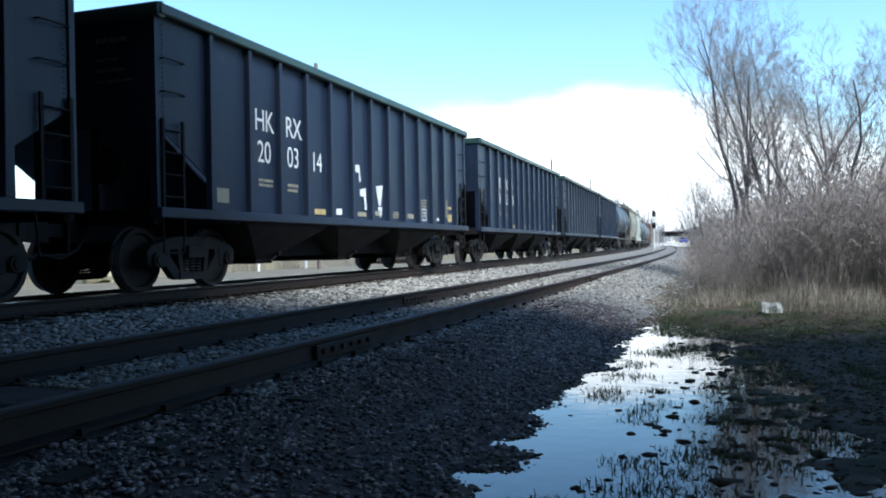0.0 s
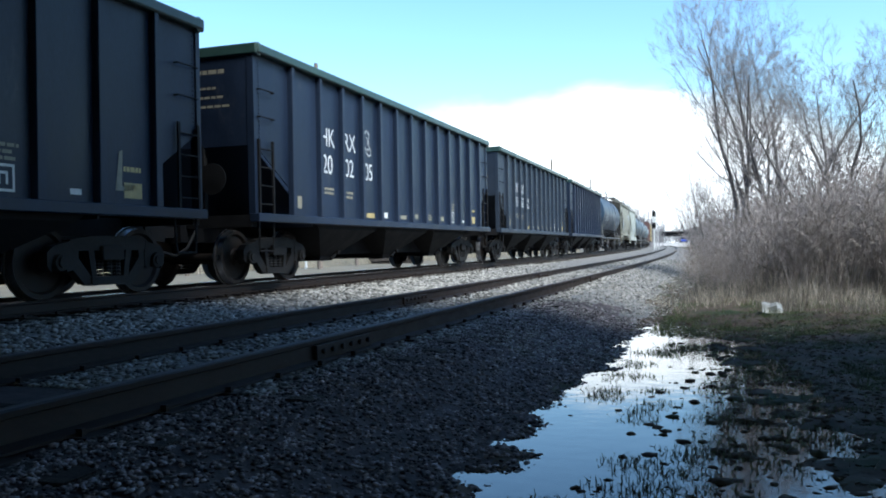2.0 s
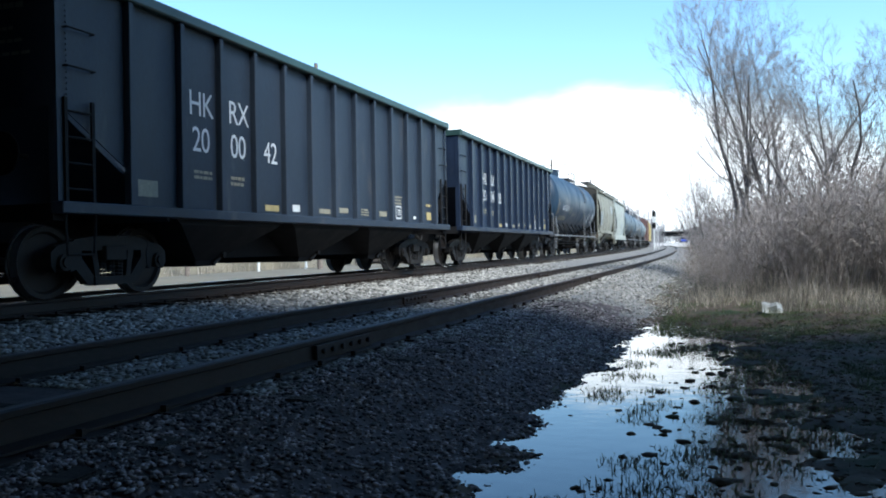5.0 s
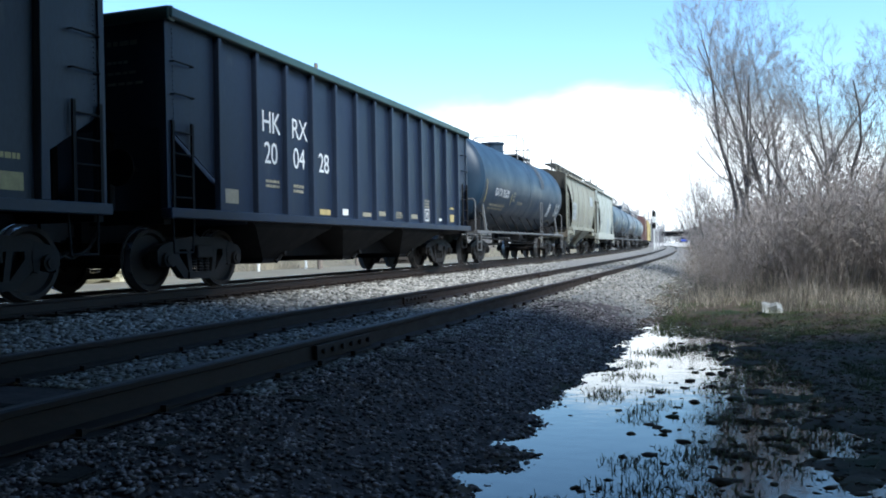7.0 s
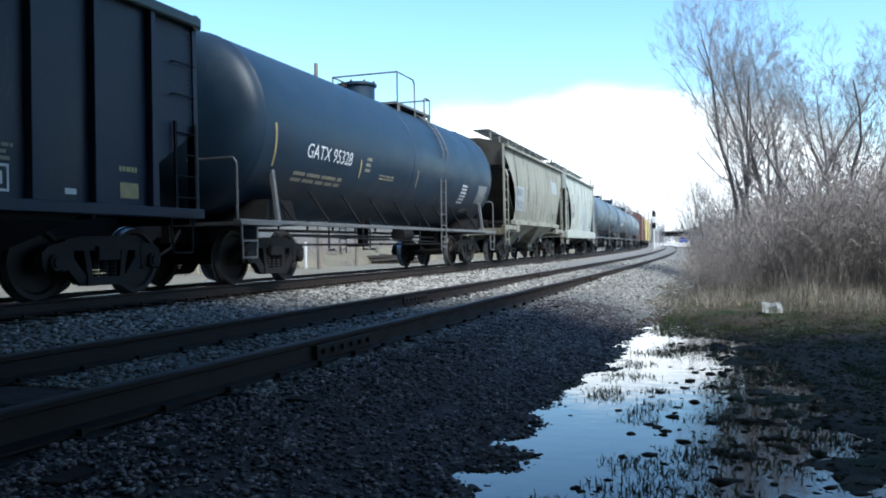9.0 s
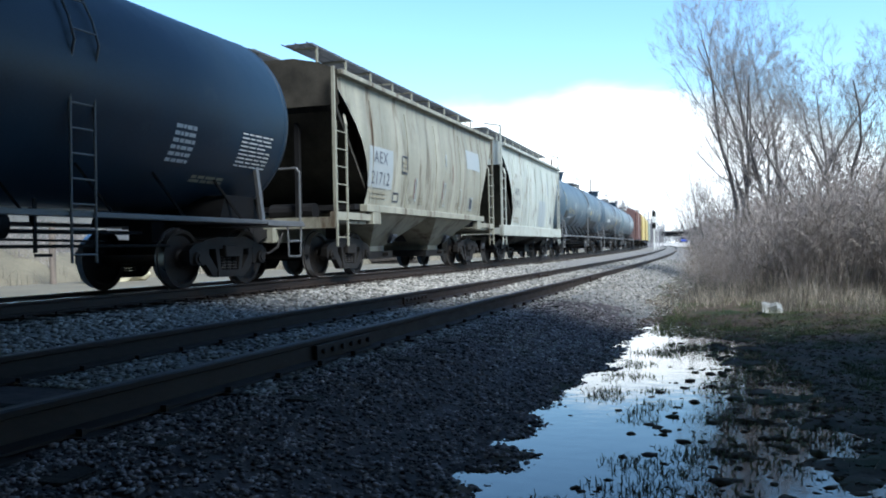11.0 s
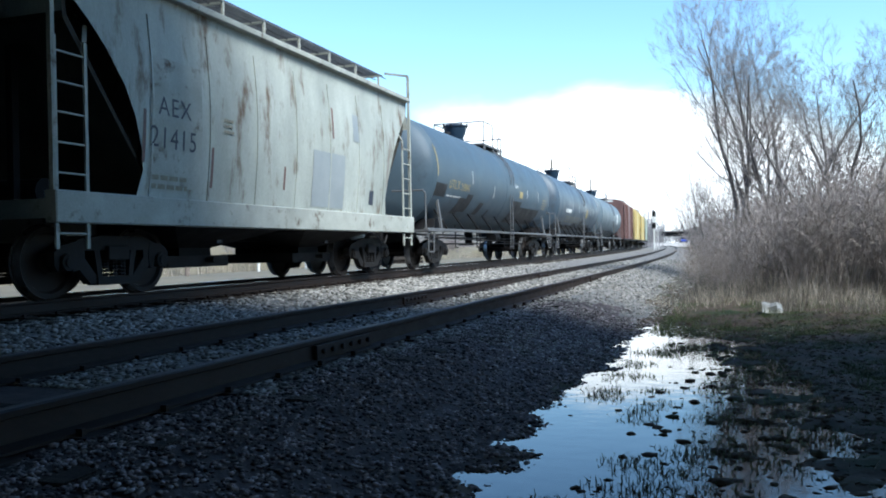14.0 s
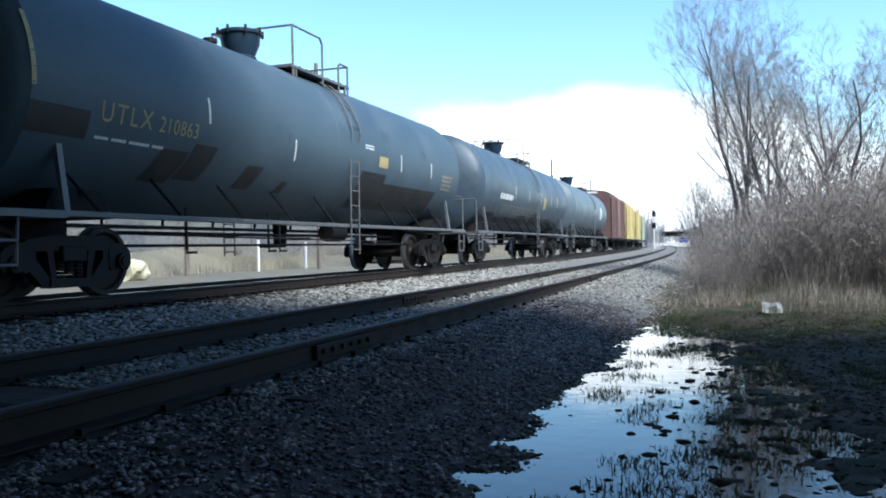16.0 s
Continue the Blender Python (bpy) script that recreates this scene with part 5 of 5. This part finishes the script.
for y, z, w, h, sk in ((-7.75, 1.95, 0.95, 0.36, 0.0), (-5.55, 1.55, 0.62, 0.55, 0.22), (-4.85, 1.62, 0.58, 0.60, 0.22), (-3.3, 1.58, 0.50, 0.46, 0.18), (-1.95, 1.58, 0.24, 0.26, 0.08), (1.1, 1.45, 1.3, 0.92, 0.1), (2.3, 1.45, 3.6, 0.72, 0.1)):
    shell_mark(tank2, flat(w, h, sk, 6), y, z, T2R, T2Z, M_PATCH, "fresh dark repainted patch", "paint_patch")
shell_mark(tank2, flat(0.07, 0.85, -0.05, 6), -7.75, 2.45, T2R, T2Z, M_GOLD, "worn gold stripe", "stripe")
for y, z in ((-4.4, 2.45), (-1.75, 2.15), (3.3, 2.35), (5.4, 2.35)):
    shell_mark(tank2, flat(0.05, 0.38, -0.04, 4), y, z, T2R, T2Z, M_PLATE, "", "stripe")
shell_mark(tank2, flat(0.5, 0.24, 0, 3), 2.0, 2.35, T2R, T2Z, M_GOLD, "gold decal", "decal")
shell_mark(tank2, lines_of_writing(0.45, 0.12, 2), 1.25, 2.68, T2R, T2Z, M_PLATE)
shell_mark(tank2, lines_of_writing(0.8, 0.45, 4), 6.3, 2.1, T2R, T2Z, M_FAINT)
tank3 = tank_car("tank_car", "dull blue-black tank car with a white number", 17.0, T2R, T2Z, M_TANK_GLOSS, manway_at=-0.6, ladder_at=0.8)
CARS.append((tank3, 141.0, 6.75))
shell_mark(tank3, lines_of_writing(1.9, 0.22, 1, 0.9), -5.6, 2.2, T2R, T2Z, M_PLATE)
rnd = random.Random(9)
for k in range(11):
    shell_mark(tank3, flat(rnd.uniform(0.7, 1.5), rnd.uniform(0.25, 0.7), rnd.uniform(-0.2, 0.3), 6), -6.4 + k * 1.12, 1.42, T2R + 0.0015 * (k % 2), T2Z, M_PATCH, "dark uneven patch along the lower shell", "paint_patch")
for y in (-3.4, -1.0, 1.4, 3.7, 5.2):
    shell_mark(tank3, flat(0.06, 0.45, 0, 4), y, 2.3, T2R, T2Z, M_PLATE, "", "stripe")
shell_mark(tank3, flat(0.5, 0.5, 0, 4), 2.0, 2.1, T2R, T2Z, M_GOLD, "", "decal")
shell_mark(tank3, lines_of_writing(6.0, 0.4, 3, 0.35), -5.0, 1.75, T2R, T2Z, M_FAINT)
tank4 = tank_car("tank_car", "faded teal-grey tank car with a pale mark", 17.6, T2R, T2Z, M_TANK_GREY, manway_at=-0.6, ladder_at=0.8)
CARS.append((tank4, 160.1, 7.0))
shell_mark(tank4, flat(0.9, 0.8, 0.2, 5), 3.8, 2.2, T2R, T2Z, M_PLATE, "pale mark", "decal")

for label, s, paint, hh in (("rust-brown ribbed box car behind the tank cars", 179.4, M_BROWN, 4.45), ("yellow ribbed box car", 196.6, M_OCHRE, 4.5), ("yellow ribbed box car", 213.6, M_OCHRE, 4.4), ("grey-green ribbed box car", 230.6, M_SAGE, 4.4)):
    CARS.append((box_car(label, 15.6, paint, hh), s, 5.8))


# ---------------------------------------------------------------- far things and small things
def utility_pole(x, y, top, arm=True):
    po = thing("utility_pole", "weathered wooden utility pole beyond the train", "pole", pose(x, y, rough_height(x, y) - 0.1, 0, 0, 12), "utility poles")
    bm = bmesh.new()
    rod(bm, (0, 0, 0), (0, 0, top), 0.15, 10, 0.10)
    part("pole", bm, M_POLE, po, smooth=True)
    if arm:
        bm = bmesh.new()
        box(bm, -1.1, 1.1, -0.06, 0.06, top - 0.75, top - 0.62)
        part("cross_arm", bm, M_POLE, po)
        bm = bmesh.new()
        for k in (-1.0, -0.55, 0.55, 1.0):
            lathe(bm, [(top - 0.62, 0.03), (top - 0.55, 0.05), (top - 0.50, 0.05), (top - 0.46, 0.02)], "z", 8, (k, 0, 0))
        part("insulator", bm, M_PLATE, po)
        bm = bmesh.new()
        rod(bm, (0.3, 0.1, top - 1.7), (0.3, 0.1, top - 1.0), 0.18, 10)
        part("transformer", bm, M_SILL, po)


utility_pole(-21.1, 39.8, 11.0, False)
utility_pole(-18.9, 88.0, 10.3, False)
utility_pole(-20.0, 119.0, 10.4, False)

sig = thing("railway_signal", "two-headed railway signal mast beside the far track", "railway signal", pose(-11.7, 122, 0.2))
bm = bmesh.new()
rod(bm, (0, 0, 0), (0, 0, 5.6), 0.08, 10)
part("mast", bm, M_PLATE, sig)
for z in (5.1, 3.4):
    bm = bmesh.new()
    box(bm, -0.24, 0.24, -0.06, 0.06, z - 0.42, z + 0.42)
    for k in (-0.25, 0.0, 0.25):
        rod(bm, (0, -0.06, z + k), (0, -0.3, z + k + 0.02), 0.12, 10)
    part("signal_head", bm, M_BLACK_DULL, sig)
bm = bmesh.new()
for x in (0.25, 0.6):
    rod(bm, (x, 0.1, 0), (x, 0.1, 5.4), 0.025)
for i in range(14):
    rod(bm, (0.25, 0.1, 0.4 + i * 0.36), (0.6, 0.1, 0.4 + i * 0.36), 0.018)
part("ladder", bm, M_PLATE, sig)

shed = thing("shed", "weathered brown lineside shed with a low roof", "shed", pose(-6.0, 130, 0.1))
bm = bmesh.new()
box(bm, -1.2, 4.5, -2.5, 2.5, 0, 3.1)
part("wall", bm, M_SHED, shed)
bm = bmesh.new()
prism(bm, [(-2.8, 3.05), (0, 3.15), (2.8, 3.05), (2.8, 3.2), (0, 3.3), (-2.8, 3.2)], -1.4, 4.8)
part("roof", bm, M_POLE, shed)
bm = bmesh.new()
box(bm, 0.6, 1.5, -2.56, -2.49, 0.1, 2.1)
part("door", bm, M_TIE, shed)

span = thing("bridge", "dark girder bridge crossing far down the line", "bridge", pose(-28.0, 300, 0))
bm = bmesh.new()
box(bm, -30, 34, -3, 3, 3.5, 5.1)
part("girder", bm, M_BLACK_DULL, span)
bm = bmesh.new()
box(bm, -30, 34, -3.6, 3.6, 5.1, 5.3)
part("deck", bm, M_CONCRETE, span)
for x in (-14.0, 16.0):
    bm = bmesh.new()
    box(bm, x - 0.8, x + 0.8, -3, 3, -0.5, 4.4)
    part("pier", bm, M_CONCRETE, span, bevel=0.05)

van = thing("blue_car", "small blue car on the far road", "car", pose(-16.2, 258, 1.2, 0, 0, 8))
bm = bmesh.new()
loft(bm, [[(-0.85, y, 0.35), (0.85, y, 0.35), (0.88, y, 0.75), (0.80, y, h), (-0.80, y, h), (-0.88, y, 0.75)] for y, h in ((-2.0, 0.8), (-1.2, 0.98), (1.9, 1.0), (2.05, 0.8))])
part("body", bm, M_BLUE, van, smooth=True)
bm = bmesh.new()
loft(bm, [[(-0.75, -1.1, 0.95), (0.75, -1.1, 0.95), (0.75, 1.6, 0.98), (-0.75, 1.6, 0.98)], [(-0.6, -0.4, 1.5), (0.6, -0.4, 1.5), (0.6, 1.2, 1.5), (-0.6, 1.2, 1.5)]])
part("cabin", bm, M_GLASSY, van)
for x in (-0.8, 0.8):
    for y in (-1.3, 1.3):
        bm = bmesh.new()
        rod(bm, (x - 0.1, y, 0.32), (x + 0.1, y, 0.32), 0.32, 14)
        part("wheel", bm, M_RUBBER, van)
bm = bmesh.new()
prism(bm, [(-9, -0.4), (-7, 1.2), (9, 1.2), (11, -0.4)], -22, 22)
solid("road", bm, M_CONCRETE, "raised far road crossing beyond the brush", "road", pose(-14, 257, 0), kind="structure")


def far_woods():
    kinds = [shrub(700 + k, 2, 8, 5, 0.022) for k in range(3)]
    g = np.random.default_rng(77)
    vs, fs, base = [], [], 0
    for i in range(230):
        a = radians(g.uniform(-14, 24)) * -1 + radians(-4)
        d = g.uniform(330, 480)
        if i >= 150:
            a, d = radians(-5.4 - 9 * g.uniform(0, 1) ** 1.3), g.uniform(200, 290)
        x, y = math.sin(a) * d, math.cos(a) * d
        h = (g.uniform(6, 15) if x < -30 else g.uniform(5, 12)) if i < 150 else g.uniform(0.75, 1.1) * min(5 + (-5.2 - math.degrees(a)) * 4.0, 13)
        v, f = kinds[i % 3]
        vs.append(v * np.array([h * 1.1, h * 1.1, h]) * (1, 1, 1) + np.array([x, y, -0.2]))
        fs.append(f + base)
        base += len(v)
    v = np.concatenate(vs)
    stuff("far_woods", v, np.concatenate(fs), M_WOODS, "hazy grey leafless woods on the horizon", "trees")


far_woods()

# the yard beyond the train
bank = bmesh.new()
loft(bank, [[(-27.5, y, -0.1), (-23.6 + 0.5 * math.sin(y * 0.3), y, -0.05), (-24.4 + 0.4 * math.sin(y * 0.5), y, 0.75 + 0.14 * math.sin(y * 0.9)), (-26.0, y, 1.30 + 0.2 * math.sin(y * 0.37))] for y in range(4, 130, 2)])
solid("grass_bank", bank, M_DRYLAND, "low bank of pale dry grass beyond the tracks", "bank", kind="structure", smooth=True)
tufts(900, 6, -26.3, -23.4, 8, 100, 0.25, 0.8, 0.012, 61, M_STALK, "bank_grass", "pale dry grass on the bank beyond the tracks", 0.4, None, 0.25)


def bank_brush(g):
    return g.uniform(-27.0, -24.6), g.uniform(12, 95), 1.0


brush("brush", 70, bank_brush, 8, 1.4, 2.6, "leafless scrub on the bank beyond the tracks")
wall = thing("warehouse", "long grey block warehouse beyond the tracks", "building", pose(-36, 62, 0))
bm = bmesh.new()
box(bm, -5, 3, -60, 60, 0, 3.6)
part("wall", bm, M_WALL, wall)
bm = bmesh.new()
box(bm, -5.4, 3.4, -60.4, 60.4, 3.6, 3.85)
part("roof", bm, M_SILL, wall)
door = bmesh.new()
box(door, 2.98, 3.06, -1.6, 1.6, 0.05, 3.0)
door = mesh_of("roller_door", door, M_SILL)
for i in range(8):
    d = new("roller_door", door)
    d.parent = wall
    d.matrix_basis = pose(0, -52 + i * 14.5, 0)
for i, (y, h, mt) in enumerate(((30.5, 2.3, M_POLE), (36.2, 1.6, M_PLATE), (41.0, 1.5, M_PLATE), (47.5, 2.2, M_POLE), (56.0, 1.6, M_PLATE), (23.0, 2.2, M_POLE))):
    bm = bmesh.new()
    rod(bm, (0, 0, 0), (0, 0, h), 0.11 if mt is M_POLE else 0.07, 10)
    rod(bm, (0, 0, h), (0, 0, h + 0.04), 0.12 if mt is M_POLE else 0.08, 10)
    solid("yard_post", bm, mt, "dark wooden yard post beyond the tracks" if mt is M_POLE else "white painted yard post beyond the tracks", "post", pose(-22.6, y, 0.0), "yard posts")
rnd = random.Random(5)
for i in range(16):
    bm = bmesh.new()
    box(bm, -1.25, 1.25, -0.115, 0.115, -0.09, 0.09)
    solid("old_tie", bm, M_TIE, "discarded wooden railway tie on a pile", "timber", pose(-22.5 + rnd.uniform(-0.7, 0.7), 52 + (i % 6) * 0.5 + rnd.uniform(-0.1, 0.1), 0.16 + (i // 6) * 0.2, 0, rnd.uniform(-3, 3), 12 + rnd.uniform(-16, 16)), "pile of old ties", bevel=0.01)

heap = thing("stone_heap", "heap of pale yellowish stone blocks beyond the tracks", "stones", pose(-21.5, 24.72, 0.02))
for x, y, z, r in ((0.1, -1.0, 0.42, 0.52), (0.0, 0.0, 0.45, 0.62), (0.1, 1.0, 0.42, 0.50), (-0.1, -0.28, 0.98, 0.48), (0.0, 0.30, 0.96, 0.44)):
    bm = bmesh.new()
    bmesh.ops.create_icosphere(bm, subdivisions=3, radius=r, matrix=Matrix.Translation((x, y, z)) @ Matrix.Diagonal((0.9, 1.15, 0.85, 1)))
    for v in bm.verts:
        v.co += (v.co - Vector((x, y, z))) * (0.35 * noise.noise(v.co * 2.2) + 0.15 * noise.noise(v.co * 6))
    part("stone", bm, M_HEAP, heap)

# litter at the foot of the brush
bm = bmesh.new()
bmesh.ops.create_grid(bm, x_segments=7, y_segments=5, size=0.5, matrix=Matrix.Diagonal((0.27, 0.16, 1, 1)))
for v in bm.verts:
    v.co.z += 0.09 * noise.noise(v.co * 9) + 0.10 * noise.noise(v.co * 4 + Vector((3, 1, 0)))
g2 = bmesh.ops.extrude_face_region(bm, geom=bm.faces[:])
for v in [e for e in g2["geom"] if isinstance(e, bmesh.types.BMVert)]:
    v.co.z += 0.006
solid("plastic_bag", bm, M_LITTER, "crumpled pale plastic bag lying in the weeds", "litter", pose(0.36, 12.0, 0.16, 55, 0, 10))
# the road overpass behind and above the camera, in whose shade the near ground lies
over = thing("road_overpass", "concrete road overpass shading the near tracks and puddle", "bridge", pose(0, DECK, 0, 0, 0, -SKEW))
bm = bmesh.new()
box(bm, -75, 55, -32, 0, 8.5, 9.0)
part("deck", bm, M_SOOTED, over)
for y in (-32.0, -0.35):
    bm = bmesh.new()
    box(bm, -75, 55, y, y + 0.35, 9.0, 9.9)
    part("parapet", bm, M_CONCRETE, over)
for i in range(10):
    bm = bmesh.new()
    y = -31.2 + i * 3.4
    box(bm, -75, 55, y, y + 0.5, 7.6, 8.5)
    part("girder", bm, M_SOOTED, over)
for x0, x1 in ((-75, -17), (10, 55)):
    bm = bmesh.new()
    box(bm, x0, x1, -31.5, -0.6, -0.2, 7.6)
    part("abutment", bm, M_SOOTED, over)


# bright cloud bank far away over the line
def cloud_bank(az0, az1, el0, el1, d, seed, name, strength, soft):
    m = bpy.data.materials.new(name)
    m.use_nodes = True
    t = m.node_tree
    t.nodes.remove(t.nodes["Principled BSDF"])
    out = t.nodes["Material Output"]
    em, tr, mx = t.nodes.new("ShaderNodeEmission"), t.nodes.new("ShaderNodeBsdfTransparent"), t.nodes.new("ShaderNodeMixShader")
    em.inputs[0].default_value, em.inputs[1].default_value = (0.97, 0.99, 1, 1), strength
    tc = t.nodes.new("ShaderNodeTexCoord")
    sep = t.nodes.new("ShaderNodeSeparateXYZ")
    t.links.new(tc.outputs["Generated"], sep.inputs[0])
    ns = t.nodes.new("ShaderNodeTexNoise")
    ns.inputs["Scale"].default_value, ns.inputs["Detail"].default_value = 2.6, 5
    t.links.new(tc.outputs["Generated"], ns.inputs["Vector"])
    dx, dz, add, sc, rg = (t.nodes.new("ShaderNodeMath") for _ in range(5))
    # height over the curve of the cloud's top: x runs along the bank, z upwards
    dx.operation = "SUBTRACT"
    t.links.new(sep.outputs[0], dx.inputs[0])
    dx.inputs[1].default_value = 0.34
    dz.operation = "MULTIPLY"
    t.links.new(dx.outputs[0], dz.inputs[0])
    t.links.new(dx.outputs[0], dz.inputs[1])
    add.operation = "MULTIPLY_ADD"
    t.links.new(dz.outputs[0], add.inputs[0])
    add.inputs[1].default_value = 4.0
    t.links.new(sep.outputs[2], add.inputs[2])
    sc.operation = "MULTIPLY_ADD"
    t.links.new(ns.outputs["Fac"], sc.inputs[0])
    sc.inputs[1].default_value = 0.55
    t.links.new(add.outputs[0], sc.inputs[2])
    r = t.nodes.new("ShaderNodeMapRange")
    r.interpolation_type = "SMOOTHSTEP"
    r.inputs[1].default_value, r.inputs[2].default_value, r.inputs[3].default_value, r.inputs[4].default_value = 1.0 + soft, 1.0 - soft, 0.0, 1.0
    t.links.new(sc.outputs[0], r.inputs[0])
    t.links.new(r.outputs[0], mx.inputs[0])
    t.links.new(tr.outputs[0], mx.inputs[1])
    t.links.new(em.outputs[0], mx.inputs[2])
    t.links.new(mx.outputs[0], out.inputs[0])
    bm = bmesh.new()
    rows = []
    for j in range(9):
        el = radians(el0 + (el1 - el0) * j / 8)
        row = []
        for i in range(25):
            az = radians(az0 + (az1 - az0) * i / 24)
            row.append(bm.verts.new((math.sin(az) * math.cos(el) * d, math.cos(az) * math.cos(el) * d, math.sin(el) * d)))
        rows.append(row)
    for a, b in zip(rows, rows[1:]):
        for i in range(24):
            bm.faces.new((a[i], a[i + 1], b[i + 1], b[i]))
    ob = solid(name, bm, m, "bright white cloud bank low over the horizon", "cloud", kind="structure", smooth=True)
    ob.visible_shadow = False
    return ob


cloud_bank(-34, 34, -1.5, 14.0, 4200, 1, "backdrop", CLOUD, 0.10)


# ---------------------------------------------------------------- what moves
def motions():
    for car, s, half in CARS:
        rows = []
        for i in range(33):
            t = i / 2
            q = s - SPEED * t - GAIN * t * t / 2
            a, b = along(q - half, XM, ZM)[0], along(q + half, XM, ZM)[0]
            d = b - a
            rows.append((t, Matrix.Translation((a + b) / 2) @ Matrix.Rotation(math.atan2(-d.x, d.y), 4, "Z")))
        walk(car, rows)
        for w in [o for o in car.children_recursive if o.name.startswith("wheel_set")]:
            y = w.location.y
            turn0 = (s * 7.3 + y) % 6.28
            rows = []
            for i in range(241):
                t = i / 15
                rows.append((t, Matrix.Translation((0, y, 0.457)) @ Matrix.Rotation(turn0 + (SPEED * t + GAIN * t * t / 2) / 0.457, 4, "X")))
            walk(w, rows)


motions()
